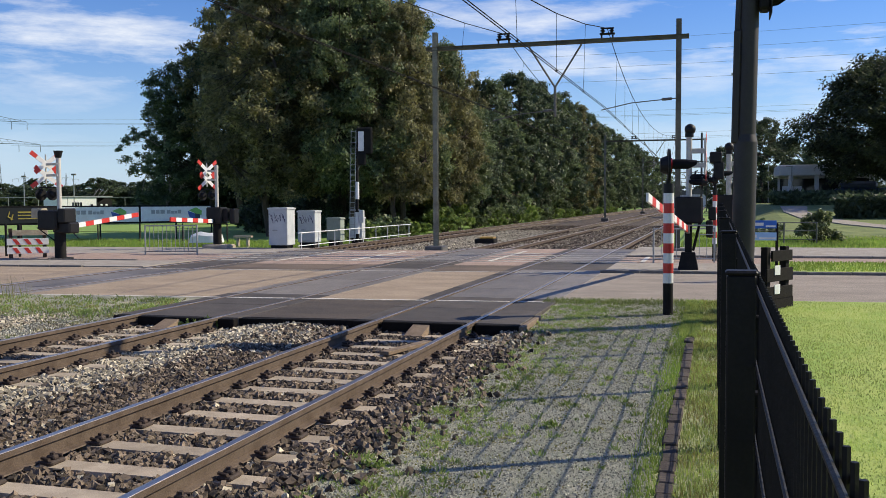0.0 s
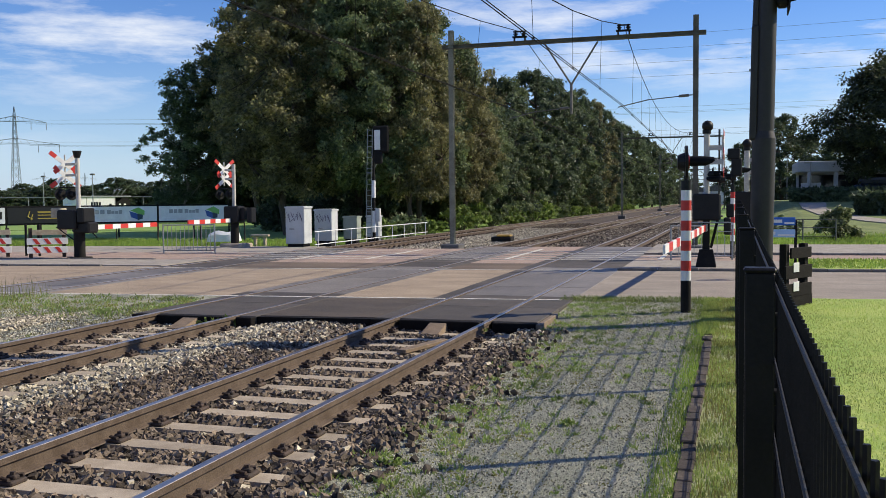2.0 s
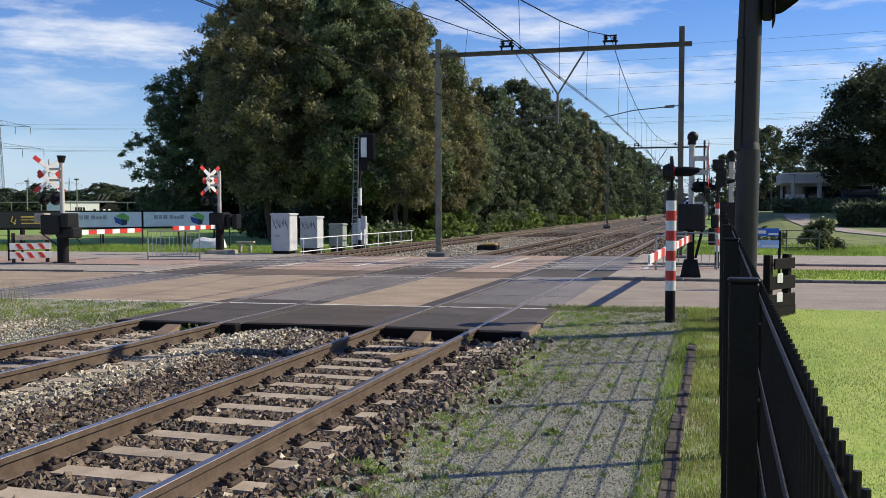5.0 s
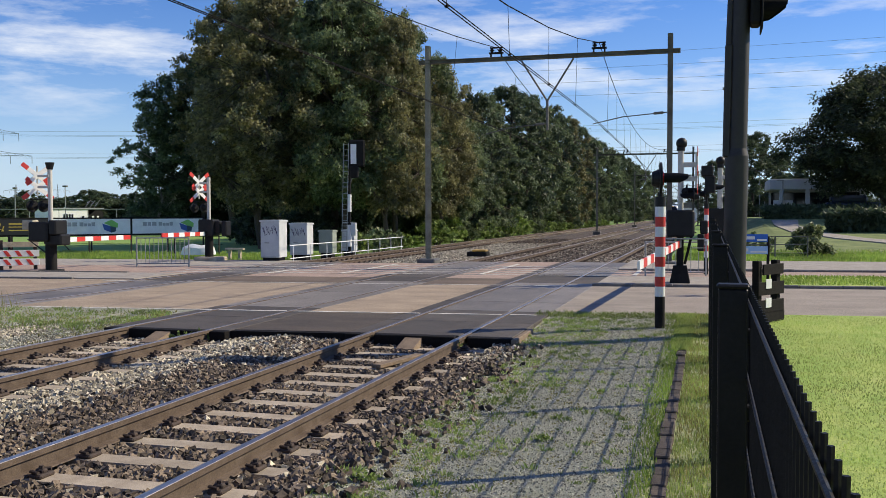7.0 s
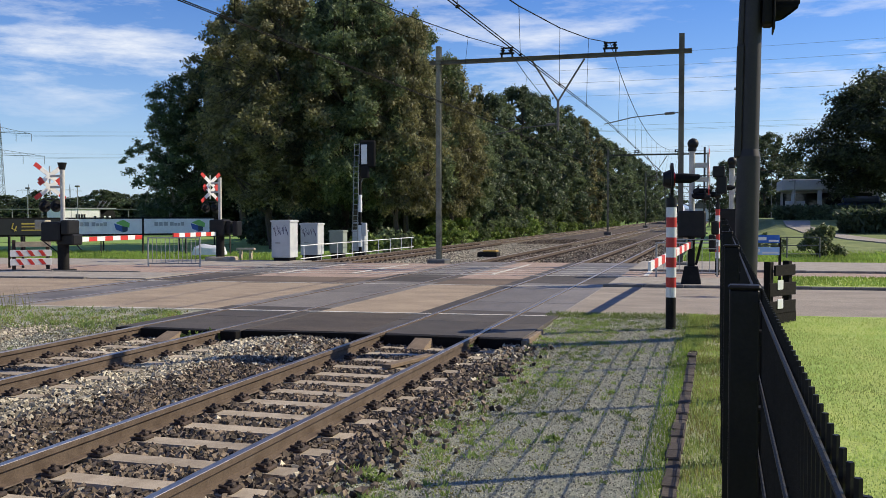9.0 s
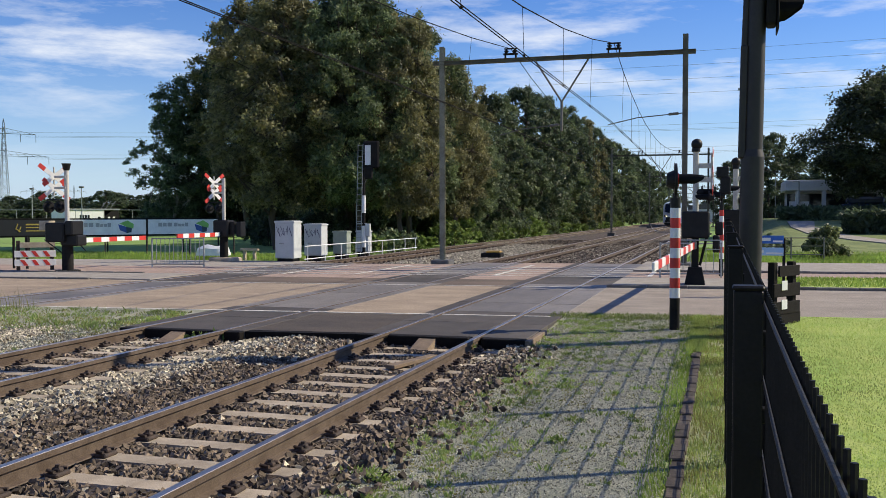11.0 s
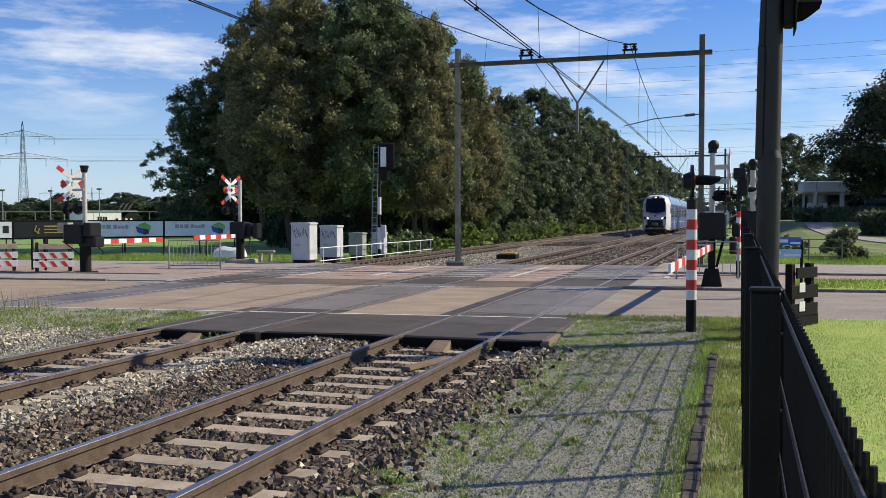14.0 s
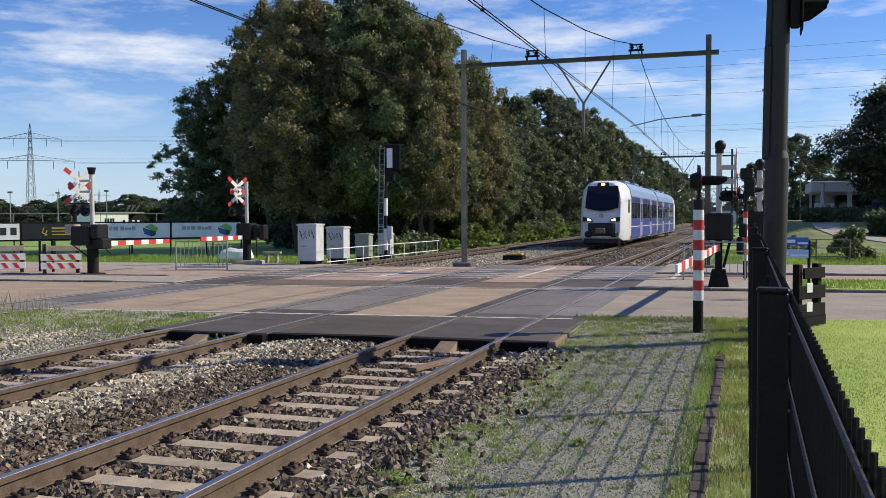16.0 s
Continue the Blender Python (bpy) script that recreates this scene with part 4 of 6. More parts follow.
p1 = striped_pole(-0.73, 15.8, -0.12, 0.082, 0.58, 2.06, 9, "white", "red and white barred post with a hooded crossing light")
put("neck", lambda q: tube(q, (0, 0, 2.2), (0, 0, 2.3), 0.04, n=10), "black", p1)
flashing_light(p1, pose(0.0, 0, 2.52, 0, 0, 6), 0.27, 0.44)
p2 = striped_pole(0.0, 29.4, 0.0, 0.065, 0.5, 1.98, 8, "white", "thin red and white barred post with hooded crossing lights")
put("neck", lambda q: tube(q, (0, 0, 2.1), (0, 0, 3.0), 0.04, n=10), "black", p2)
flashing_light(p2, pose(-0.05, 0, 2.42, 0, 0, 178), 0.18, 0.5)
flashing_light(p2, pose(0.1, 0.1, 2.62, 0, 0, 20), 0.18, 0.4)
put("upper_light_box", lambda q: (box(q, -0.16, 0.2, -0.1, 0.2, 2.95, 3.28, 0.03), box(q, -0.05, 0.26, -0.1, 0.2, 2.45, 2.98, 0.03)), "black", p2, "black box above the lights")

# the bell post behind
p3 = thing("bell_post", pose(0.42, 31.0, 0.0), "beige post with a round black bell behind the barrier", "post")
put("pole", lambda q: tube(q, (0, 0, -0.1), (0, 0, 3.3), 0.085, n=16), "post_beige", p3, "", True)
put("bell", lambda q: (tube(q, (0, 0, 3.28), (0, 0, 3.4), 0.11, n=16), bmesh.ops.create_icosphere(q, subdivisions=2, radius=0.15, matrix=pose(0, 0, 3.5))), "black", p3, "round black bell", True)
for z in (2.92, 2.55):
    put("bracket", lambda q: box(q, 0.0, 0.6, -0.04, 0.04, z, z + 0.13, 0.01), "post_beige", p3)
put("light_board", lambda q: (tube(q, (0.1, 0, 2.28), (0.6, 0, 2.28), 0.1, n=16), box(q, -0.35, 0.3, -0.1, 0.1, 1.0, 2.0, 0.03)), "black", p3, "black light and box")


def tube_fence(a, b, h, n, label, r=0.022, low=0.1):
    """A welded tube barrier with upright bars between two posts."""
    a, b = Vector(a), Vector(b)
    f = thing("tube_fence", Matrix.Translation(a), label, "fence", "tube fences")
    d = b - a
    for p in (Vector(), d):
        put("post", lambda q: tube(q, p + Vector((0, 0, -0.1)), p + Vector((0, 0, h)), r * 1.3, n=10), "steel", f, "", True)
    for z in (low, h - 0.03):
        put("rail", lambda q: tube(q, Vector((0, 0, z)), d + Vector((0, 0, z)), r, n=8), "steel", f, "", True)
    for i in range(1, n):
        p = d * i / n
        put("bar", lambda q: tube(q, p + Vector((0, 0, low)), p + Vector((0, 0, h - 0.03)), r * 0.5, n=6), "steel", f, "", True)
    return f


tube_fence((-19.47, 28.93, 0), (-17.66, 29.38, 0), 1.04, 12, "galvanised tube fence between the barriers")
tube_fence((-1.72, 28.1, 0), (0.0, 28.6, 0), 1.02, 8, "galvanised tube fence beside the cycle path")


def barricade(x, y, turn, w, h, label, tall=False):
    """Dark posts, a plain top plank and red and white barred boards."""
    b = thing("wooden_barricade", pose(x, y, -0.03, 0, 0, turn), label, "barricade", "wooden barricades")
    for sx in (-1, 1):
        put("post", lambda q: box(q, sx * w / 2 - 0.06, sx * w / 2 + 0.06, -0.06, 0.06, -0.1, h + 0.04, 0.01), "wood_dark", b)
    put("top_plank", lambda q: box(q, -w / 2 + 0.05, w / 2 + 0.1, -0.10, -0.065, h - 0.2, h - 0.02, 0.005), "wood_grey", b)
    for z in (h * 0.28, h * 0.58):
        board = put("board", lambda q: box(q, -w / 2 - 0.12, w / 2 + 0.12, -0.10, -0.065, z - 0.11, z + 0.11, 0.005), "white", b, "white barred board")
        n = int(w / 0.28)
        for i in range(n):
            cx = -w / 2 + (i + 0.5) * w / n
            bm = bmesh.new()
            s = 0.10
            vs = [bm.verts.new((cx + dx, yy, z + dz)) for yy in (-0.106, -0.101) for dx, dz in ((-0.13, 0.095), (0.0, 0.095), (0.13, -0.095), (0.0, -0.095))]
            bm.faces.new(vs[:4])
            bm.faces.new(vs[4:])
            for k in range(4):
                bm.faces.new((vs[k], vs[(k + 1) % 4], vs[4 + (k + 1) % 4], vs[4 + k]))
            part("stripe", bm, "red", board)
    return b


barricade(-22.3, 26.35, 42, 1.05, 0.98, "weathered wooden barricade with red and white boards beside the road")
barricade(-24.35, 26.0, 42, 1.05, 0.98, "weathered wooden barricade with red and white boards beside the road")
for x, y in ((-23.1, 26.9), (-23.75, 27.0)):
    put("bollard", lambda q: (tube(q, (0, 0, -0.1), (0, 0, 1.05), 0.045, n=10), tube(q, (0, 0, 1.05), (0, 0, 1.1), 0.05, 0.03, n=10)), "black_matt", smooth=True, at=pose(x, y, 0), label="thin dark post beside the barricades", category="post", group="thin posts")

# ---- cabinets, signal and railing beside the siding ----
def cabinet(x, y, w, d, h, material, label, roof=0.05, turn=0.0, scribble=False):
    c = thing("relay_cabinet", pose(x, y, 0.0, 0, 0, turn), label, "cabinet", "relay cabinets")
    put("plinth", lambda q: box(q, -w / 2 + 0.06, w / 2 - 0.06, -d / 2 + 0.06, d / 2 - 0.06, -0.25, 0.12), "black_matt", c, "dark plinth")
    put("body", lambda q: box(q, -w / 2, w / 2, -d / 2, d / 2, 0.11, h - roof, 0.015), material, c)
    bm = bmesh.new()
    prof = [(-w / 2 - 0.03, h - roof - 0.03), (w / 2 + 0.03, h - roof - 0.03), (w / 2 + 0.03, h - roof * 0.4), (w / 2 - 0.08, h), (-w / 2 + 0.08, h), (-w / 2 - 0.03, h - roof * 0.4)]
    bend(bm, prof, -d / 2 - 0.03, d / 2 + 0.03)
    part("lid", bm, material, c)
    door = put("door", lambda q: box(q, -w / 2 + 0.04, w / 2 - 0.04, -d / 2 - 0.014, -d / 2 + 0.002, 0.16, h - roof - 0.06, 0.005), material, c)
    put("handle", lambda q: box(q, -w * 0.28, -w * 0.02, -d / 2 - 0.035, -d / 2 - 0.012, h * 0.42, h * 0.42 + 0.05, 0.006), "steel", door)
    if scribble:
        rng = random.Random(3 + int(x * 10))
        bm = bmesh.new()
        px = -w * 0.42
        for k in range(4):
            hgt = h * 0.11
            pts = [Vector((px + rng.uniform(-0.02, 0.16), -d / 2 - 0.018, h * 0.74 + hgt * c + rng.uniform(-0.05, 0.05))) for c in (1.1, -1, 0.9, 0.1, -0.2, -1.1)]
            path_tube(bm, pts, 0.008, 5)
            px += w * 0.22
        part("graffiti", bm, "ink", c, "dark violet spray scribble")
    return c


M["ink"] = mat("ink", (0.03, 0.02, 0.07), (0.05, 0.03, 0.10), 6, 0.7, bump=0)
cabinet(-16.75, 34.3, 0.82, 0.72, 1.62, "cabinet", "tall pale grey relay cabinet with violet graffiti", scribble=True)
cabinet(-16.72, 36.9, 0.80, 0.66, 1.48, "cabinet", "pale grey relay cabinet with violet graffiti", scribble=True)
cabinet(-16.35, 38.9, 0.66, 0.5, 1.14, "cabinet_green", "low grey-green relay cabinet")
cabinet(-16.28, 41.4, 0.62, 0.45, 1.12, "cabinet", "low grey relay cabinet beside the signal")


def signal():
    s = thing("railway_signal", pose(-15.85, 40.3, 0), "tall black railway signal with a white board and a ladder", "signal")
    put("mast", lambda q: tube(q, (0, 0, -0.2), (0, 0, 4.25), 0.075, n=12), "black_matt", s, "", True)
    for z0, z1 in ((0.35, 1.35), (1.95, 2.75)):
        put("white_sleeve", lambda q: tube(q, (0, 0, z0), (0, 0, z1), 0.095, n=12), "white", s, "white painted sleeve", True)
    put("signal_head", lambda q: (box(q, -0.02, 0.78, -0.06, 0.08, 4.0, 5.25, 0.07), box(q, 0.1, 0.5, -0.2, -0.05, 3.5, 4.05, 0.05)), "black_matt", s, "black signal board")
    put("white_board", lambda q: box(q, 0.1, 0.38, -0.085, -0.06, 4.15, 5.05, 0.004), "white", s, "white rectangular board")
    lad = thing("ladder", pose(0, 0, 0), "", "")
    lad.parent = s
    for key in ("label", "category"):
        if key in lad:
            del lad[key]
    for dx in (0.0, 0.24):
        put("stile", lambda q: tube(q, (-0.36 + dx, -0.1, 0.0), (-0.22 + dx, -0.1, 5.1), 0.016, n=6), "steel", lad)
    for i in range(20):
        z = 0.3 + i * 0.25
        x0 = -0.36 + 0.14 * z / 5.1
        put("rung", lambda q: tube(q, (x0, -0.1, z), (x0 + 0.24, -0.1, z), 0.012, n=6), "steel", lad)
    for p0, p1, r in (((-0.3, -0.1, 3.1), (0.05, 0, 3.1), 0.015), ((-0.05, 0, 3.12), (0.3, 0, 3.75), 0.02), ((0.0, 0, 3.75), (0.42, 0, 3.75), 0.02), ((-0.3, -0.1, 1.45), (0.15, 0, 1.45), 0.03)):
        put("bracket", lambda q: tube(q, p0, p1, r, n=6), "steel", s)
    put("junction_box", lambda q: box(q, 0.1, 0.32, -0.08, 0.1, 0.85, 1.45, 0.02), "cabinet", s, "small grey box")


signal()


def railing():
    r = thing("railing", pose(-15.72, 33.9, 0), "low white tube railing along the siding", "railing")
    L = 13.7
    n = 8
    for i in range(n + 1):
        y = L * i / n
        put("post", lambda q: tube(q, (-0.03 * y / 10, y, -0.15), (-0.03 * y / 10, y, 0.62), 0.018, n=8), "white", r)
    for z in (0.10, 0.61):
        put("rail", lambda q: tube(q, (0, -0.3, z), (-0.03 * L / 10, L + 0.3, z), 0.019, n=8), "white", r)


railing()
put("concrete_bench", lambda q: (box(q, -0.45, 0.45, -0.1, 0.1, 0.22, 0.32, 0.02), box(q, -0.3, -0.2, -0.08, 0.08, -0.3, 0.23), box(q, 0.2, 0.3, -0.08, 0.08, -0.3, 0.23)), "concrete", at=pose(-20.6, 38.2, 0), label="low pale bench at the wood's edge", category="bench")
M["yellow"] = mat("yellow", (0.55, 0.33, 0.05), (0.40, 0.24, 0.06), 4, 0.6)
# yellow-lidded machine beside the second track
ap = thing("point_machine", pose(-10.25, 42.5, -0.2), "dark trackside machine with a yellow lid", "machine")
put("case", lambda q: box(q, -0.5, 0.45, -0.35, 0.35, 0, 0.28, 0.04), "black_matt", ap)
put("lid", lambda q: box(q, -0.25, 0.4, -0.3, 0.3, 0.28, 0.37, 0.03), "yellow", ap, "worn yellow lid")


# ---- the field: banners, fence, building ----
def banner_fence():
    f = thing("banner_fence", pose(-31.7, 46.6, -0.1, 0, 0, 50), "dark fence hung with white and black banners along the field", "fence")
    xs = [-13.4, -8.0, -4.4, 0.0, 4.25]
    for x in xs + [-6.3, -2.2, 2.1, -10.6]:
        put("post", lambda q: box(q, x - 0.04, x + 0.04, -0.04, 0.04, -0.3, 1.82, 0.008), "black_matt", f)
    for z in (0.80, 1.76):
        put("rail", lambda q: box(q, xs[0], xs[-1], -0.03, 0.03, z - 0.03, z + 0.03), "black_matt", f)
    put("backing", lambda q: box(q, xs[0], xs[-1], 0.0, 0.02, 0.8, 1.76), "black_matt", f, "black windbreak cloth")
    for k, (a, b) in enumerate(zip(xs, xs[1:])):
        dark = k == 1
        ban = put("banner", lambda q: box(q, a + 0.06, b - 0.06, -0.055, -0.035, 0.86, 1.71, 0.004), "banner_black" if dark else "banner_white", f, "black banner with gold marks" if dark else "white banner with grey marks and a cube emblem")
        if dark:
            put("emblem", lambda q: (tube(q, (a + 1.15, -0.06, 1.5), (a + 1.05, -0.06, 1.2), 0.03, n=8), tube(q, (a + 1.3, -0.06, 1.35), (a + 1.2, -0.06, 1.05), 0.03, n=8), tube(q, (a + 1.05, -0.06, 1.22), (a + 1.3, -0.06, 1.08), 0.025, n=8)), "gold", ban, "gold squiggle")
            for z in (1.45, 1.3, 1.12):
                put("text_bar", lambda q: box(q, a + 1.55, a + 2.75, -0.061, -0.056, z - 0.03, z + (0.05 if z > 1.4 else 0.02)), "gold", ban)
        elif k in (2, 3):
            for i, (x0, w) in enumerate(((0.65, 0.23), (0.92, 0.21), (1.18, 0.25), (1.56, 0.21), (1.80, 0.17), (2.00, 0.17), (2.20, 0.19))):
                put("text_bar", lambda q: box(q, a + x0, a + x0 + w, -0.061, -0.056, 1.30, 1.52 if i not in (4, 5) else 1.46), "grey_ink", ban)
            cx = a + 3.2
            for mname, pts in (("emblem_green", ((-0.35, 1.48), (0.1, 1.66), (0.45, 1.45), (0.42, 1.2), (0.05, 1.3))), ("emblem_blue", ((-0.42, 1.45), (0.02, 1.3), (0.05, 0.95), (-0.32, 1.1))), ("emblem_dark", ((0.02, 1.3), (0.35, 1.3), (0.32, 1.0), (0.05, 0.93)))):
                bm = bmesh.new()
                plate(bm, [(cx + u, v) for u, v in pts], 0.056, 0.062 if mname != "emblem_green" else 0.064)
                for v in bm.verts:
                    v.co = Vector((v.co.x, -v.co.z, v.co.y))
                part("emblem", bm, mname, ban)
        else:
            for i, x0 in enumerate((b - 1.5, b - 1.0, b - 0.5)):
                put("text_bar", lambda q: box(q, x0, x0 + 0.3, -0.061, -0.056, 1.1, 1.5), "ink_black", ban)


for nm, c in (("banner_white", (0.80, 0.82, 0.83)), ("banner_black", (0.012, 0.012, 0.012)), ("gold", (0.45, 0.33, 0.06)), ("grey_ink", (0.36, 0.38, 0.40)), ("emblem_green", (0.20, 0.50, 0.12)), ("emblem_blue", (0.03, 0.10, 0.35)), ("emblem_dark", (0.02, 0.06, 0.10)), ("ink_black", (0.02, 0.02, 0.02)), ("blue_sign", (0.02, 0.13, 0.50)), ("blue_pale", (0.35, 0.55, 0.80))):
    M[nm] = mat(nm, c, tuple(v * 0.85 for v in c), 2, 0.5, fine=20, bump=0.05, vary=0.03)
banner_fence()


def wire_fence():
    f = thing("wire_fence", pose(0, 43.2, -0.1), "thin dark field fence behind the footpath", "fence")
    for i in range(9):
        x = -45 + i * 2.6
        put("post", lambda q: tube(q, (x, 0, -0.3), (x, 0, 0.85), 0.035, n=6), "wood_dark", f)
    for z in (0.4, 0.8):
        put("wire", lambda q: tube(q, (-45, 0, z), (-24, 0, z), 0.008, n=4), "wire", f)


wire_fence()


def sheet_heap():
    bm = bmesh.new()
    rings = []
    for x, h, d in ((-0.75, 0.15, 0.2), (-0.66, 0.36, 0.35), (-0.3, 0.50, 0.4), (0.1, 0.42, 0.4), (0.45, 0.46, 0.36), (0.68, 0.38, 0.3), (0.78, 0.12, 0.2)):
        rings.append([bm.verts.new((x, d * c, h * s)) for c, s in ((-1, 0), (-0.95, 0.7), (-0.6, 1), (0.6, 1), (0.95, 0.7), (1, 0))])
    for a, b in zip(rings, rings[1:]):
        for i in range(6):
            bm.faces.new((a[i], a[(i + 1) % 6], b[(i + 1) % 6], b[i]))
    bm.faces.new(rings[0])
    bm.faces.new(rings[-1][::-1])
    tagged(part("tarpaulin_cover", bm, "white", smooth=True, at=pose(-22.7, 38.6, -0.02, 0, 0, 20)), "low heap under a white sheet at the field's edge", "heap")


sheet_heap()


def far_building():
    h = thing("clubhouse", pose(-103, 133, -0.3, 0, 0, 64) @ Matrix.Diagonal((0.82, 0.8, 0.95, 1)), "low white clubhouse with a dark gable beyond the field", "building")
    put("wall", lambda q: box(q, -5, 3.2, -3, 3, 0, 3.25), "white", h, "white wall")
    bm = bmesh.new()
    plate(bm, [(3.2, 0.0), (6.6, 0.0), (6.6, 2.6), (6.0, 3.3), (5.0, 3.2), (3.2, 1.9)], -3.05, 3)
    for v in bm.verts:
        v.co = Vector((v.co.x, v.co.z, v.co.y))
    part("gable", bm, "black_matt", h, "dark painted gable")
    put("roof", lambda q: box(q, -5.2, 6.7, -3.2, 3.2, 3.25, 3.5), "steel", h, "pale flat roof")
    for i in range(4):
        put("window", lambda q: box(q, -1.9 + i * 0.55, -1.5 + i * 0.55, -3.04, -2.98, 0.9, 2.4), "glass_dark", h)
    for x in (4.3, 5.4, 2.2):
        put("emblem", lambda q: box(q, x - 0.25, x + 0.25, -3.1, -3.06, 1.3, 2.1, 0.05), "white" if x > 3 else "glass_dark", h)
    for i in range(3):
        put("roof_mast", lambda q: tube(q, (4 + i, 0, 3.4), (5.4 + i, 0, 4.9), 0.05, n=6), "steel", h)


M["glass_dark"] = mat("glass_dark", (0.015, 0.018, 0.022), (0.02, 0.024, 0.03), 3, 0.08, bump=0, space="object")
far_building()


def lattice_pylon(x, y, h, label, arms):
    p = thing("power_pylon", pose(x, y, -0.3, 0, 0, 25), label, "pylon", "power pylons")
    bm = bmesh.new()
    r = 0.09 * h / 50

    def half(z):
        return 0.085 * h * (1 - z / h) ** 1.0 + 0.011 * h if z < h * 0.5 else 0.0535 * h * (1 - (z / h - 0.5) / 0.5 * 0.75)
    n = 14
    prev = None
    for i in range(n + 1):
        z = h * i / n
        w = half(z) * 0.5 if z < h * 0.999 else 0.1
        c = [Vector((sx * w, sy * w, z)) for sx, sy in ((-1, -1), (1, -1), (1, 1), (-1, 1))]
        if prev:
            for k in range(4):
                tube(bm, prev[k], c[k], r * 1.3, n=4)
                tube(bm, prev[k], c[(k + 1) % 4], r * 0.8, n=4)
                tube(bm, prev[(k + 1) % 4], c[k], r * 0.8, n=4)
        prev = c
    part("tower", bm, "pylon_grey", p)
    for zf, lf in arms:
        bm = bmesh.new()
        z, L = h * zf, h * lf
        for sx in (-1, 1):
            for sy in (-0.7, 0.7):
                tube(bm, (0, sy, z), (sx * L, 0, z - 0.01 * h), r * 1.2, n=4)
                tube(bm, (sx * L, 0, z - 0.01 * h), (0, sy, z + 0.055 * h), r, n=4)
            for k in range(1, 6):
                f = k / 6
                tube(bm, (sx * L * f, 0, z - 0.01 * h * f), (sx * L * (f - 0.08), 0, z + 0.055 * h * (1 - f)), r * 0.7, n=4)
        part("cross_arm", bm, "pylon_grey", p)
        for sx in (-1, -0.52, 0.52, 1):
            put("insulator", lambda q: tube(q, (sx * L, 0, z - 0.01 * h), (sx * L, 0, z - 0.085 * h), r * 1.6, n=5), "pylon_grey", p)


M["pylon_grey"] = mat("pylon_grey", (0.22, 0.25, 0.27), (0.18, 0.20, 0.22), 0.2, 0.7, 0.2, bump=0)
A16 = radians(-17.96)


def along(u, dist):
    """The place on the ground that many metres away, u metres to the right of the view's middle for each 1650 ahead."""
    a = math.atan2(u, 1650) + A16
    return dist * math.sin(a), dist * math.cos(a)


lattice_pylon(*along(-727, 520), 51, "tall grey lattice power pylon", ((0.855, 0.30), (0.635, 0.42)))
for u, d in ((-678, 1500), (-607, 1500)):
    lattice_pylon(*along(u, d), 48, "distant grey lattice power pylon", ((0.80, 0.36), (0.55, 0.42)))
for u, d, h in ((-764, 150, 6.0), (-594, 150, 6.3), (-680, 170, 6.5)):
    x, y = along(u, d)
    lp = thing("field_lamp", pose(x, y, -0.3), "thin grey lamp post on the sports field", "lamp post", "field lamps")
    put("pole", lambda q: tube(q, (0, 0, 0), (0, 0, h), 0.09, 0.06, n=8), "steel", lp)
    put("head", lambda q: box(q, -0.35, 0.35, -0.2, 0.2, h, h + 0.25, 0.05), "steel_dark", lp)
# goals and rails of the sports field
g = thing("field_rail", pose(-90, 118, -0.3, 0, 0, 33), "thin white rail round the sports field", "railing")
put("rail", lambda q: tube(q, (-22, 0, 3.0), (10, 0, 3.0), 0.05, n=6), "steel", g)
for i in range(9):
    put("post", lambda q: tube(q, (-22 + i * 4, 0, 0), (-22 + i * 4, 0, 3.0), 0.05, n=6), "steel", g)

# ---- beyond the fence ----
def signal_pole():
    p = thing("traffic_signal_pole", pose(0.403, 15.23, -0.33, 0, 0.9, 0) @ Matrix.Scale(1.12, 4), "tall dark grey traffic pole with hooded signals behind the fence", "traffic pole")
    put("lower_tube", lambda q: tube(q, (0, 0, -0.1), (0, 0, 2.72), 0.155, n=32), "pole_grey", p, "", True)
    put("shoulder", lambda q: tube(q, (0, 0, 2.72), (0, 0, 2.82), 0.155, 0.130, n=32), "pole_grey", p, "", True)
    put("upper_tube", lambda q: tube(q, (0, 0, 2.82), (0, 0, 7.5), 0.130, 0.122, n=32), "pole_grey", p, "", True)
    put("conduit", lambda q: (box(q, -0.195, -0.09, -0.1, 0.05, 2.7, 4.25, 0.02), tube(q, (-0.14, -0.03, 4.2), (-0.105, -0.03, 6.0), 0.05, n=10)), "pole_grey", p, "cable duct strapped to the pole")
    put("bolt", lambda q: tube(q, (-0.215, -0.05, 3.65), (-0.18, -0.05, 3.65), 0.018, n=6), "steel", p)
    for z in (4.72, 5.22):
        s = put("signal_unit", lambda q: (box(q, 0.125, 0.27, -0.18, 0.18, z - 0.22, z + 0.19, 0.03), box(q, 0.265, 0.285, -0.26, 0.26, z - 0.30, z + 0.28, 0.006)), "black_matt", p, "black signal housing seen from the side")
        bm = bmesh.new()
        n = 18
        a0 = []
        for x, r, cut in ((0.285, 0.155, 0), (0.60, 0.14, 1)):
            row = []
            for i in range(n + 1):
                a = math.radians(-70 + 320 * i / n)
                back = 0.18 * max(0, 0.35 - math.sin(a)) if cut else 0
                row.append(bm.verts.new((x - back, r * math.cos(a), z - 0.01 + r * math.sin(a))))
            a0.append(row)
        for i in range(n):
            bm.faces.new((a0[0][i], a0[0][i + 1], a0[1][i + 1], a0[1][i]))
        bmesh.ops.solidify(bm, geom=bm.faces[:], thickness=0.01)
        part("hood", bm, "black_matt", s)
    return p


signal_pole()

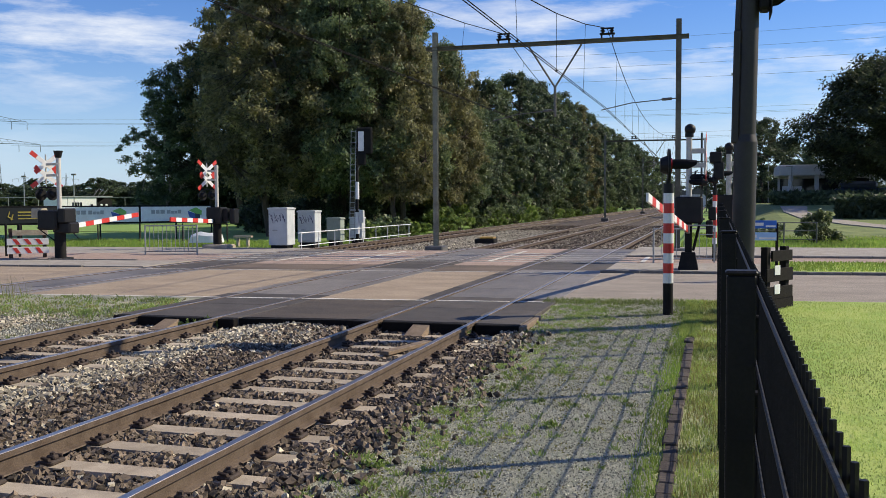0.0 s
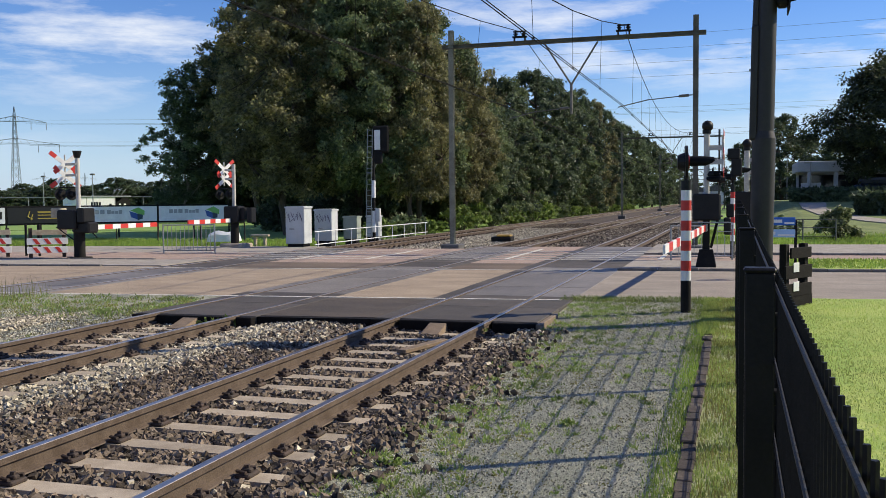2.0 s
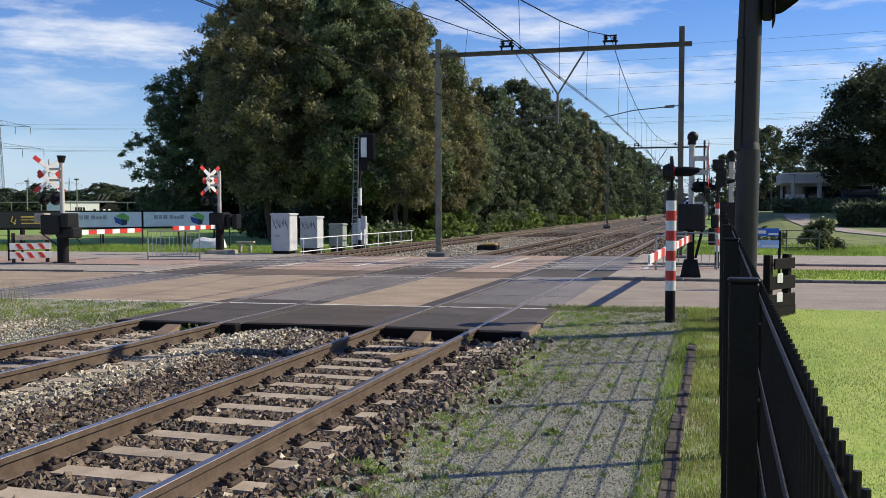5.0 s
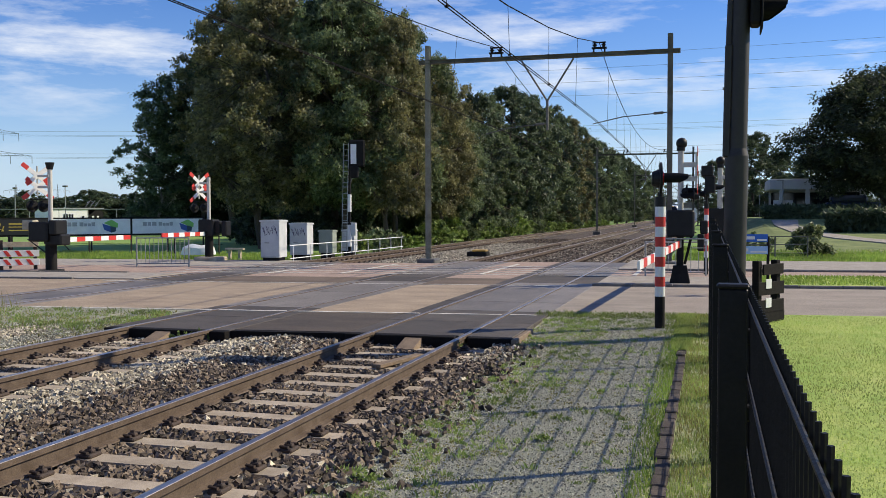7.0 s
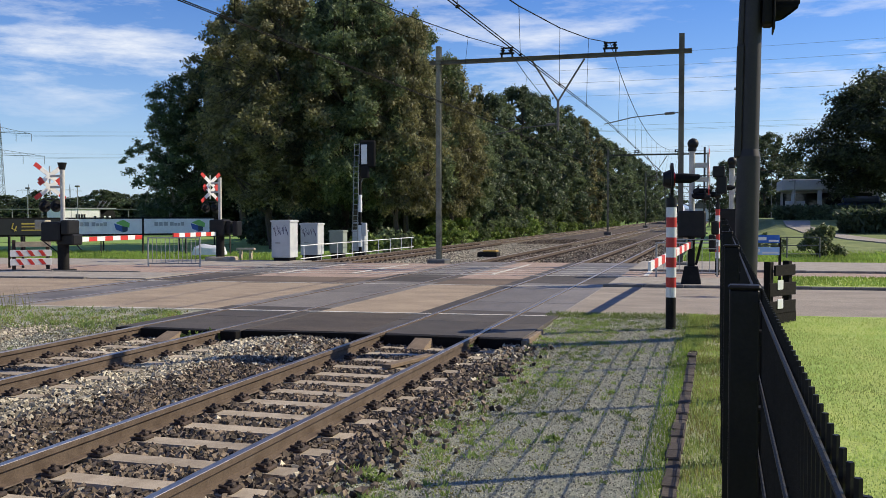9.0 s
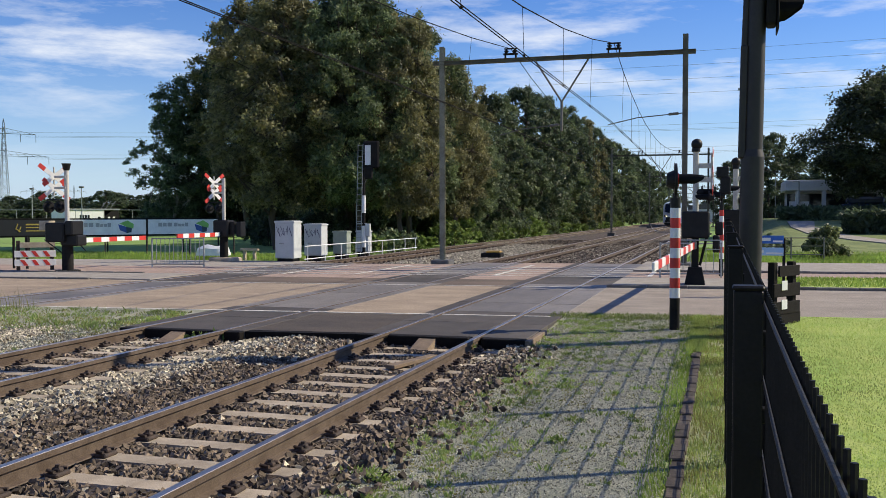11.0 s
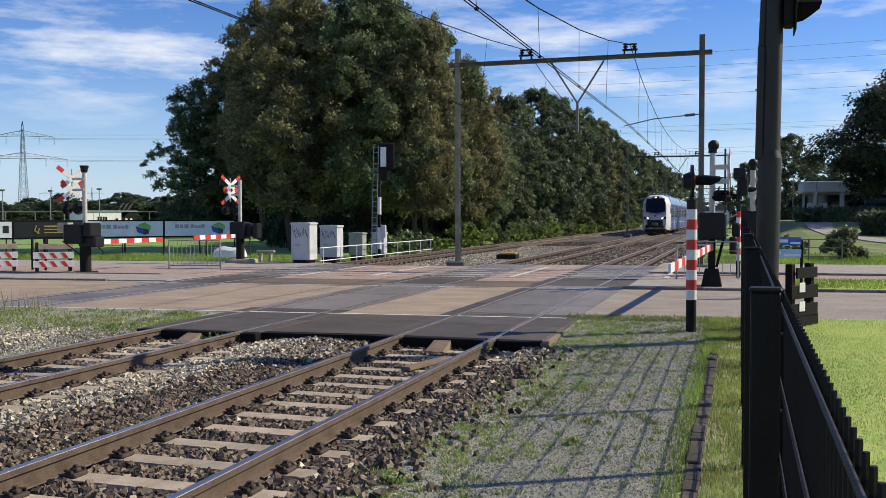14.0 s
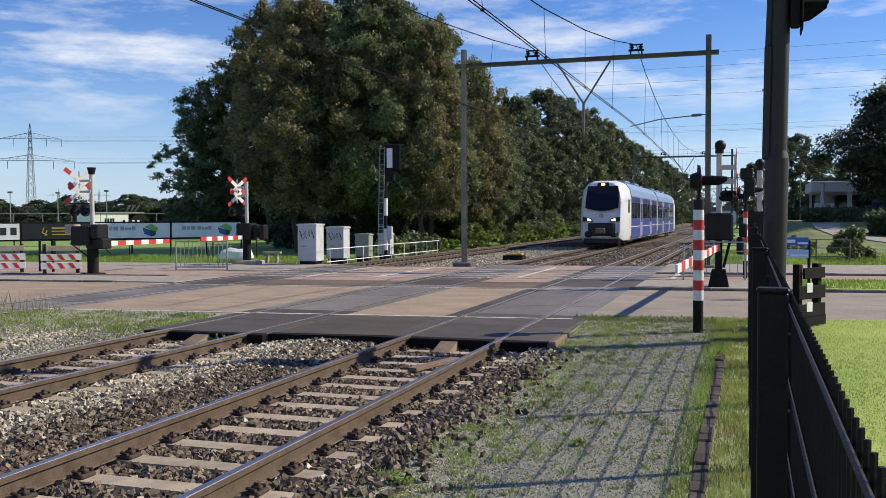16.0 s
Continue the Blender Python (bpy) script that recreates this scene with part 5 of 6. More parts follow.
# dark timber barricade seen nearly end on
b = barricade(0.99, 16.75, 58, 0.62, 1.02, "dark stained timber barricade with reflectors beside the road")
for o in list(b.children):
    if o.name.startswith("post"):
        o.data.materials[0] = M["wood_black"]
    if o.name.startswith(("board", "top_plank")):
        for c in list(o.children):
            bpy.data.objects.remove(c)
        o.data.materials[0] = M["wood_black"]
        o["label"] = "dark timber board"
for z in (0.36, 0.68):
    put("reflector", lambda q: box(q, -0.2, -0.02, -0.112, -0.102, z - 0.09, z + 0.07, 0.002), "white", b, "white reflector")
put("board", lambda q: box(q, -0.4, 0.45, -0.10, -0.065, 0.02, 0.2, 0.005), "wood_black", b)

sg = thing("street_sign", pose(1.02, 22.3, 0), "two blue and white direction signs on a dark post", "sign")
put("post", lambda q: box(q, -0.28, -0.2, -0.03, 0.03, -0.3, 1.4, 0.005), "black_matt", sg)
put("post", lambda q: box(q, 0.3, 0.36, -0.03, 0.03, -0.3, 1.3, 0.005), "black_matt", sg)
for z, mt, tw in ((1.27, "blue_sign", 0.34), (1.0, "blue_pale", 0.2)):
    s = put("sign_plate", lambda q: box(q, -0.30, 0.32, -0.05, -0.03, z - 0.09, z + 0.09, 0.004), mt, sg, "blue enamel plate")
    put("text_bar", lambda q: box(q, -0.3, -0.3 + tw, -0.056, -0.051, z - 0.03, z + 0.04), "white", s)
    put("text_bar", lambda q: box(q, -0.3 + tw + 0.05, 0.3, -0.056, -0.051, z - 0.06, z - 0.02), "white", s)

rl = thing("pipe_railing", pose(2.6, 40.0, -0.05), "low grey pipe railing in front of the shrub", "railing")
for z in (0.28, 0.62, 0.95):
    put("rail", lambda q: tube(q, (-1.2, 0, z), (1.35, 0.3, z), 0.018, n=8), "steel_dark", rl)
for x in (-1.2, 0.1, 1.35):
    put("post", lambda q: tube(q, (x, (x + 1.2) * 0.12, -0.3), (x, (x + 1.2) * 0.12, 0.97), 0.03, n=8), "steel_dark", rl)


def shrub(name, x, y, w, d, h, n, leaf, label, seed, size=0.07, z=-0.05):
    rng = np.random.default_rng(seed)
    t = thing(name, pose(x, y, z), label, "shrub", "shrubs")
    cs, rs = [], []
    for i in range(26):
        a = rng.uniform(0, 2 * math.pi)
        k = rng.uniform(0.1, 0.85)
        cz = h * rng.uniform(0.15, 0.85) * (1 - 0.35 * k)
        cs.append((w / 2 * k * math.cos(a), d / 2 * k * math.sin(a), cz))
        rs.append(min(w, h) * rng.uniform(0.09, 0.17))
    bm = bmesh.new()
    for c in cs:
        tube(bm, (c[0] * 0.2, c[1] * 0.2, -0.1), (c[0], c[1], c[2] + rs[0] * 0.8), 0.018, 0.006, n=5)
    part("stem_frame", bm, "bark", t, "thin brown branching wood")
    vs, fs = leaf_cloud(rng, cs, rs, n, size)
    raw("foliage", vs.tolist(), fs.tolist(), leaf, t)
    return t


shrub("shrub", 4.2, 42.6, 2.6, 2.4, 1.6, 5200, "leaf_shrub", "loose sunlit green shrub beside the railing", 21)
shrub("shrub", 2.2, 46.0, 2.2, 2.0, 1.15, 2600, "leaf_mid", "dark shrub behind the sign", 23)


def hedge(x0, x1, y, h, d, label, seed, z=-0.05):
    rng = np.random.default_rng(seed)
    t = thing("hedge", pose(0, y, z), label, "hedge", "hedges")
    put("core", lambda q: box(q, x0 + 0.2, x1 - 0.2, -d / 2 + 0.25, d / 2 - 0.25, -0.2, h - 0.2, 0.1), "far_green", t, "dense dark twigs")
    n = int((x1 - x0) * 320)
    p = np.stack([rng.uniform(x0, x1, n), rng.uniform(-d / 2, d / 2, n), rng.uniform(0, h, n)], 1)
    face = rng.random(n)
    p[:, 1] = np.where(face < 0.6, -d / 2 + rng.normal(size=n) * 0.09, p[:, 1])
    p[:, 2] = np.where(face >= 0.6, h + rng.normal(size=n) * 0.08, p[:, 2])
    u = rng.normal(size=(n, 3)) * 0.14
    v = np.cross(u, rng.normal(size=(n, 3)))
    v = v / np.linalg.norm(v, axis=1)[:, None] * 0.09
    q = np.stack([p - u, p - v, p + u, p + v], 1).reshape(-1, 3)
    raw("foliage", q.tolist(), np.arange(4 * n).reshape(n, 4).tolist(), "leaf_dark", t)


BANK = ((44, -0.03), (52, 0.22), (60, 0.62), (68, 1.02), (76, 1.40), (84, 1.42), (140, 1.42))


def bank_z(y):
    return float(np.interp(y, [q[0] for q in BANK], [q[1] for q in BANK]))


def far_bank():
    """The lawn rising towards the pavilion."""
    bm = bmesh.new()
    xs = ((0.6, 0.0), (4.0, 1.0), (90.0, 1.0))
    rows = [[bm.verts.new((x, y, -0.03 + (z + 0.03) * k)) for x, k in xs] for y, z in BANK]
    low = [[bm.verts.new((v.co.x, v.co.y, -0.5)) for v in r] for r in rows]
    for a, b, c, d in zip(rows, rows[1:], low, low[1:]):
        for j in range(2):
            bm.faces.new((a[j], a[j + 1], b[j + 1], b[j]))
        bm.faces.new((a[0], b[0], d[0], c[0]))
        bm.faces.new((a[2], c[2], d[2], b[2]))
    for j in range(2):
        bm.faces.new((rows[0][j], low[0][j], low[0][j + 1], rows[0][j + 1]))
        bm.faces.new((rows[-1][j], rows[-1][j + 1], low[-1][j + 1], low[-1][j]))
    tagged(part("bank", bm, "grass_bank"), "grassy bank rising to the pavilion", "lawn", kind="structure")
    bm = bmesh.new()
    line = ((13.5, 50.5, 1.2), (10.4, 53.0, 1.1), (8.0, 56.5, 1.0), (6.0, 62.0, 1.0), (5.5, 68.0, 1.0), (5.9, 75.0, 1.2))
    up = [[bm.verts.new((x + o * w, y + o * 0.7, bank_z(y) + 0.02)) for o in (-1, 1)] for x, y, w in line]
    dn = [[bm.verts.new((v.co.x, v.co.y, v.co.z - 0.3)) for v in r] for r in up]
    for a, b, c, d in zip(up, up[1:], dn, dn[1:]):
        bm.faces.new((a[0], a[1], b[1], b[0]))
        bm.faces.new((a[0], b[0], d[0], c[0]))
        bm.faces.new((a[1], c[1], d[1], b[1]))
    tagged(part("garden_path", bm, "paving"), "pale path winding up the bank", "path", kind="structure")


M["grass_bank"] = mat("grass_bank", (0.105, 0.150, 0.040), (0.21, 0.245, 0.075), 0.8, 0.9, fine=20, bump=0.7, vary=0.3)
far_bank()
hedge(4.2, 12.5, 78, 0.95, 1.6, "clipped dark green hedge before the pavilion", 31, 1.38)
hedge(7.0, 24, 62, 1.28, 1.6, "clipped dark green hedge along the path", 32, 0.68)


M["far_wall"] = mat("far_wall", (0.64, 0.64, 0.65), (0.56, 0.56, 0.57), 0.5, 0.8, bump=0)


def pavilion():
    h = thing("pavilion", pose(5.6, 90, -0.05), "white flat-roofed pavilion with columns under the trees", "building")
    put("roof", lambda q: box(q, -0.1, 9.0, -1, 7, 4.05, 5.0, 0.05), "far_wall", h, "white roof edge")
    for x in (0.9, 3.1, 5.4, 7.6):
        put("column", lambda q: box(q, x - 0.18, x + 0.18, -0.8, -0.45, 0, 4.06, 0.02), "far_wall", h)
    put("low_wall", lambda q: box(q, 0.25, 1.9, -0.4, 0.1, 0, 3.1), "far_wall", h)
    put("back_wall", lambda q: box(q, 0.2, 8.8, 5.5, 5.8, 0, 4.05), "far_wall", h)
    # dark sheet across the back wall, standing in for the shaded interior
    put("window", lambda q: box(q, 0.4, 8.6, 5.42, 5.5, 0.2, 3.9), "glass_dark", h)
    put("floor", lambda q: box(q, 0, 9, -1, 7, 1.3, 1.5), "paving", h)


pavilion()
M["van_blue"] = mat("van_blue", (0.02, 0.04, 0.10), (0.03, 0.05, 0.12), 2, 0.3, bump=0)
put("parked_van", lambda q: (box(q, -2.2, 2.2, -0.9, 0.9, 0.45, 1.4, 0.15), box(q, -1.8, 1.2, -0.8, 0.8, 1.35, 2.0, 0.2), tube(q, (-1.4, -0.95, 0.35), (-1.4, 0.95, 0.35), 0.33, n=16), tube(q, (1.4, -0.95, 0.35), (1.4, 0.95, 0.35), 0.33, n=16)), "van_blue", at=pose(12.2, 88, 1.40), label="dark blue parked van beside the pavilion", category="van")
for u, d, h in ((631, 120, 9.0), (640, 130, 9.5), (673, 85, 6.5)):
    x, y = along(u, d)
    lp = thing("street_lamp", pose(x, y, -0.05), "slim grey street lamp among the trees", "lamp post", "street lamps")
    put("pole", lambda q: tube(q, (0, 0, -0.1), (0, 0, h * 0.72), 0.075, 0.05, n=8), "steel", lp)
    put("head", lambda q: box(q, -0.5, 0.1, -0.1, 0.1, h * 0.72, h * 0.72 + 0.12, 0.03), "steel", lp)
for i, (u, d, w, h) in enumerate(((490, 330, 10, 4), (470, 380, 8, 5), (505, 300, 6, 4))):
    x, y = along(u, d)
    fb = thing("far_house", pose(x, y, -0.3), "pale house far along the railway", "house", "far houses")
    put("wall", lambda q: box(q, -w / 2, w / 2, -3, 3, 0, h), "far_wall", fb)
    put("roof", lambda q: bend(q, [(-w / 2 - 0.3, h), (w / 2 + 0.3, h), (0, h + 2)], -3.2, 3.2), "steel_dark", fb)

# ---- high-voltage lines across the sky ----
hv = thing("power_line", pose(0, 0, 0), "thin high-voltage cables sagging across the sky", "cable")
ax, ay = along(-727, 520)
for k, (dz, dx) in enumerate(((43, 15), (43, -15), (32, 21), (32, -21), (32, 10), (43, 8))):
    bm = bmesh.new()
    pts = []
    for i in range(25):
        f = i / 24
        x = ax + (420 - ax) * f
        y = ay + (560 - ay) * f + dx
        pts.append((x, y, dz - 0.3 - 34 * f * (1 - f) * 1.1 + 24 * f))
    path_tube(bm, pts, 0.045, 4)
    part("cable", bm, "pylon_grey", hv)
for k in range(4):
    bm = bmesh.new()
    path_tube(bm, [(-30 + 13 * i, 150 + 2 * k - i * 2.0, 20.0 + 2.4 * k + 0.03 * (i - 5) ** 2) for i in range(11)], 0.018, 4)
    part("cable", bm, "pylon_grey", hv)


# ---- the train ----
for nm, a, r, me in (("train_white", (0.80, 0.80, 0.81), 0.28, 0), ("train_violet", (0.028, 0.020, 0.145), 0.3, 0), ("train_blue", (0.050, 0.072, 0.28), 0.3, 0), ("train_door", (0.30, 0.31, 0.50), 0.35, 0), ("train_roof", (0.20, 0.30, 0.47), 0.4, 0.0), ("train_dark", (0.009, 0.009, 0.010), 0.6, 0), ("train_glass", (0.012, 0.014, 0.02), 0.06, 0)):
    M[nm] = mat(nm, a, tuple(v * 0.9 for v in a), 1.2, r, me, fine=14, bump=0, space="object", vary=0.02)
M["train_glass"].node_tree.nodes["Principled BSDF"].inputs["Specular IOR Level"].default_value = 0.3
M["headlight"] = glow("headlight", (1.0, 0.80, 0.42), 3.0)
M["display"] = glow("display", (1.0, 0.75, 0.25), 2.0)


def train_ring(bm, y, hw, zb, zt, slant=0.0, r=0.55):
    """One rounded cross-section; slant pushes its upper part back."""
    pts = [(-hw * 0.93, zb), (-hw, zb + 0.35), (-hw, zt - 1.15), (-hw * 0.93, zt - 0.55), (-hw * 0.76, zt - 0.2), (-hw * 0.45, zt), (hw * 0.45, zt), (hw * 0.76, zt - 0.2), (hw * 0.93, zt - 0.55), (hw, zt - 1.15), (hw, zb + 0.35), (hw * 0.93, zb)]
    return [bm.verts.new((x, y + slant * max(0, (z - 1.7) / 2.4) ** 1.2, z)) for x, z in pts]


def train_car(tr, y0, y1, nose):
    """A car body from y0 (front) to y1; nose: -1 at the y0 end, +1 at the y1 end."""
    car = thing("car_body", pose(0, 0, 0), "", "")
    for key in ("label", "category"):
        if key in car:
            del car[key]
    car.parent = tr
    hw = 1.41
    bm = bmesh.new()
    if nose < 0:
        specs = [(y0, 1.12, 0.62, 3.95, 0.95), (y0 + 0.18, 1.26, 0.50, 4.03, 0.95), (y0 + 0.6, 1.36, 0.42, 4.10, 0.85), (y0 + 1.5, 1.41, 0.40, 4.12, 0.35), (y0 + 2.6, hw, 0.40, 4.12, 0), (y1, hw, 0.40, 4.12, 0)]
    else:
        specs = [(y0, hw, 0.40, 4.12, 0), (y1 - 2.6, hw, 0.40, 4.12, 0), (y1 - 1.5, 1.41, 0.40, 4.12, -0.35), (y1 - 0.6, 1.36, 0.42, 4.10, -0.85), (y1 - 0.18, 1.26, 0.50, 4.03, -0.95), (y1, 1.12, 0.62, 3.95, -0.95)]
    rings = [train_ring(bm, *s) for s in specs]
    for a, b in zip(rings, rings[1:]):
        for i in range(12):
            bm.faces.new((a[i], a[(i + 1) % 12], b[(i + 1) % 12], b[i]))
    bm.faces.new(rings[0])
    bm.faces.new(rings[-1][::-1])
    bmesh.ops.triangulate(bm, faces=[f for f in bm.faces if len(f.verts) > 4])
    part("shell", bm, "train_white", car, "glossy white body shell", True)
    s0, s1 = (y0 + 3.4, y1 - 0.25) if nose < 0 else (y0 + 0.25, y1 - 3.4)
    doors = ((y0 + 8.6, y0 + 10.2), (y0 + 15.4, y0 + 17.0)) if nose < 0 else ((y0 + 4.8, y0 + 6.4), (y0 + 11.8, y0 + 13.4))
    for sx in (-1, 1):
        edge = [s0] + [v for d in doors for v in d] + [s1]
        for k in range(0, len(edge), 2):
            a, b = edge[k], edge[k + 1]
            for z0, z1, mt, nm in ((0.5, 1.2, "train_blue", "lower_panel"), (1.26, 1.75, "train_blue", "waist_panel"), (1.75, 3.2, "train_violet", "window_band")):
                put(nm, lambda q: box(q, min(sx * 1.40, sx * 1.418), max(sx * 1.40, sx * 1.418), a, b, z0, z1), mt, car)
            n = max(1, round((b - a) / 1.55))
            w = (b - a) / n
            for i in range(n):
                put("window", lambda q: box(q, min(sx * 1.415, sx * 1.425), max(sx * 1.415, sx * 1.425), a + i * w + 0.14, a + (i + 1) * w - 0.14, 1.78, 2.78), "train_glass", car)
        for a, b in doors:
            d = put("door", lambda q: box(q, min(sx * 1.40, sx * 1.424), max(sx * 1.40, sx * 1.424), a + 0.03, b - 0.03, 0.55, 3.05), "train_door", car, "pale sliding door")
            for c in (a + 0.3, (a + b) / 2 + 0.12):
                put("door_window", lambda q: box(q, min(sx * 1.42, sx * 1.43), max(sx * 1.42, sx * 1.43), c, c + 0.45, 1.5, 2.75), "train_glass", d)
    put("roof", lambda q: bend(q, [(-1.08, 3.93), (-0.95, 4.05), (-0.62, 4.16), (0.62, 4.16), (0.95, 4.05), (1.08, 3.93)], s0, s1), "train_roof", car, "pale blue-grey roof")
    for sx in (-1, 1):
        put("cantrail", lambda q: bend(q, [(sx * x, z) for x, z in ((1.39, 3.0), (1.428, 3.21), (1.335, 3.62), (1.10, 3.965), (1.04, 3.93), (1.28, 3.55))], s0, s1), "train_roof", car, "pale blue-grey roof edge")
    for a in ((6.5, 12.0) if nose < 0 else (2.5, 8, 13)):
        put("roof_unit", lambda q: box(q, -0.7, 0.7, y0 + a, y0 + a + 2.6, 4.15, 4.30, 0.07), "train_roof", car, "pale roof equipment case")
    return car


def build_train():
    tr = thing("passenger_train", pose(T2, 57, 0), "white two-car electric train with blue and violet sides and yellow headlights", "train")
    L = 43.5
    a = train_car(tr, 0.0, 21.55, -1)
    b = train_car(tr, 22.0, L, 1)
    put("gangway", lambda q: box(q, -1.25, 1.25, 21.5, 22.05, 0.6, 3.9, 0.05), "train_dark", tr, "dark bellows between the cars")

    def face(z):
        return 0.95 * max(0, (z - 1.7) / 2.4) ** 1.2

    def front_plate(name, pts, material, label, off, thick=0.05, parent=a):
        bm = bmesh.new()
        fr = [bm.verts.new((x, face(z) - off, z)) for x, z in pts]
        bk = [bm.verts.new((x, face(z) - off + thick, z)) for x, z in pts]
        bm.faces.new(fr)
        bm.faces.new(bk[::-1])
        for i in range(len(pts)):
            j = (i + 1) % len(pts)
            bm.faces.new((fr[i], fr[j], bk[j], bk[i]))
        return part(name, bm, material, parent, label)
    front_plate("windscreen", [(-1.0, 2.40), (-0.5, 2.27), (0.0, 2.21), (0.5, 2.27), (1.0, 2.40), (1.0, 3.0), (0.96, 3.5), (0.92, 3.76), (-0.92, 3.76), (-0.96, 3.5), (-1.0, 3.0)], "train_glass", "large dark windscreen", 0.03)
    front_plate("destination_frame", [(-0.36, 3.75), (0.36, 3.75), (0.33, 3.98), (-0.33, 3.98)], "train_dark", "black display frame", 0.05)
    front_plate("destination_display", [(-0.11, 3.79), (0.11, 3.79), (0.11, 3.93), (-0.11, 3.93)], "display", "lit yellow display", 0.06)
    for sx in (-1, 1):
        front_plate("headlight_housing", sorted_ring([(sx * 0.50, 1.56), (sx * 1.12, 1.58), (sx * 1.14, 1.86), (sx * 0.62, 1.78)], sx), "train_dark", "black headlight housing", 0.03)
        front_plate("headlight", sorted_ring([(sx * 0.60, 1.61), (sx * 0.86, 1.62), (sx * 0.84, 1.76), (sx * 0.64, 1.72)], sx), "headlight", "lit warm headlight", 0.045)
    put("badge", lambda q: tube(q, (0, -0.03, 1.92), (0, 0.05, 1.92), 0.13, n=20), "steel", a, "round grey badge")
    put("bumper", lambda q: (box(q, -0.80, 0.80, -0.12, 0.7, 0.70, 1.50, 0.08), box(q, -0.98, -0.55, -0.26, 0.3, 0.62, 1.0, 0.1), box(q, 0.55, 0.98, -0.26, 0.3, 0.62, 1.0, 0.1)), "train_dark", a, "black bumper and buffers")
    put("coupler", lambda q: (box(q, -0.3, 0.3, -0.55, 0.1, 0.85, 1.2, 0.06), tube(q, (0, -0.6, 1.0), (0, -0.3, 1.0), 0.12, n=12)), "steel_dark", a, "grey coupler")
    put("snowplough", lambda q: box(q, -1.08, 1.08, 0.12, 0.9, 0.18, 0.64, 0.08), "train_dark", a, "dark snow plough")
    for sx in (-1, 1):
        bm = bmesh.new()
        box(bm, min(sx * 1.34, sx * 1.428), max(sx * 1.34, sx * 1.428), 1.75, 2.45, 2.1, 2.95, 0.03)
        part("cab_window", bm, "train_glass", a, "dark cab side window")
    for yc in (3.9, 19.2, 24.3, 39.5):
        bg_ = put("bogie", lambda q: (box(q, -1.2, 1.2, yc - 1.7, yc + 1.7, 0.35, 0.72, 0.06), box(q, -1.3, -1.1, yc - 1.5, yc + 1.5, 0.25, 0.6, 0.05), box(q, 1.1, 1.3, yc - 1.5, yc + 1.5, 0.25, 0.6, 0.05)), "train_dark", tr, "dark bogie")
        for dy in (-1.25, 1.25):
            for sx in (-1, 1):
                put("wheel", lambda q: tube(q, (sx * 0.69, yc + dy, 0.41), (sx * 0.82, yc + dy, 0.41), 0.405, n=24), "steel_dark", bg_)
    put("underframe", lambda q: (box(q, -1.2, 1.2, 6, 17, 0.3, 0.55), box(q, -1.2, 1.2, 26.5, 37, 0.3, 0.55)), "train_dark", tr, "dark underframe boxes")
    pan = put("pantograph", lambda q: (tube(q, (-0.5, 17.2, 4.2), (0, 16.2, 4.75), 0.03, n=6), tube(q, (0.5, 17.2, 4.2), (0, 16.2, 4.75), 0.03, n=6), tube(q, (0, 16.2, 4.75), (0, 17.3, 5.16), 0.025, n=6), box(q, -0.75, 0.75, 17.15, 17.25, 5.14, 5.18), box(q, -0.75, 0.75, 17.45, 17.55, 5.14, 5.18), tube(q, (-0.75, 17.2, 5.16), (-0.95, 17.2, 5.02), 0.02, n=6), tube(q, (0.75, 17.2, 5.16), (0.95, 17.2, 5.02), 0.02, n=6), box(q, -0.6, 0.6, 16.0, 18.2, 4.14, 4.26)), "steel_dark", tr, "raised dark pantograph")
    return tr


def sorted_ring(pts, sx):
    return pts if sx > 0 else pts[::-1]


TRAIN = build_train()

# ---- ballast, grass and small pieces ----
M["grit"] = mat("grit", (0.42, 0.41, 0.33), (0.31, 0.305, 0.235), 5, 0.9, island=0.75, bump=0)
def stones(name, n, area, material, size, label, keep, seed, base):
    """Broken stones as small skewed blocks; base gives their height."""
    rng = np.random.default_rng(seed)
    x = rng.uniform(area[0], area[1], n)
    y = rng.uniform(area[2], area[3], n)
    ok = keep(x, y, rng)
    x, y = x[ok], y[ok]
    n = len(x)
    z = base(x, y) + rng.uniform(-0.02, 0.028, n) * min(1, size / 0.03)
    d = np.array([(-1, -1, -1), (1, -1, -1), (1, 1, -1), (-1, 1, -1), (-1, -1, 1), (1, -1, 1), (1, 1, 1), (-1, 1, 1)], float) * 0.62
    v = d[None] * (size * rng.uniform(0.6, 1.5, (n, 1, 3))) + rng.normal(size=(n, 8, 3)) * size * 0.2
    q, _ = np.linalg.qr(rng.normal(size=(n, 3, 3)))
    v = np.einsum("nij,nkj->nki", q, v)
    v += np.stack([x, y, z], 1)[:, None]
    f = np.array([(0, 3, 2, 1), (4, 5, 6, 7), (0, 1, 5, 4), (1, 2, 6, 5), (2, 3, 7, 6), (3, 0, 4, 7)])
    faces = (np.arange(n)[:, None, None] * 8 + f[None]).reshape(-1, 4)
    o = raw(name, v.reshape(-1, 3).tolist(), faces.tolist(), material)
    return tagged(o, label, "ballast", kind="stuff")


def rise(x, y):
    """How far the ground climbs towards the road."""
    return np.interp(y - SKEW * x, (13.0, 16.2, 17.66), (0, 0.07, 0.122))


def off_sleepers(x, y):
    free = np.ones(len(x), bool)
    for t, ph in ((T1, -11.46), (T2, -11.3)):
        on = (np.abs(x - t) < 1.28) & (np.abs((y - ph + 0.3) % 0.6 - 0.3) < 0.135)
        rail = np.abs(np.abs(x - t) - 0.7535) < 0.085
        free &= ~(on | rail)
    return free


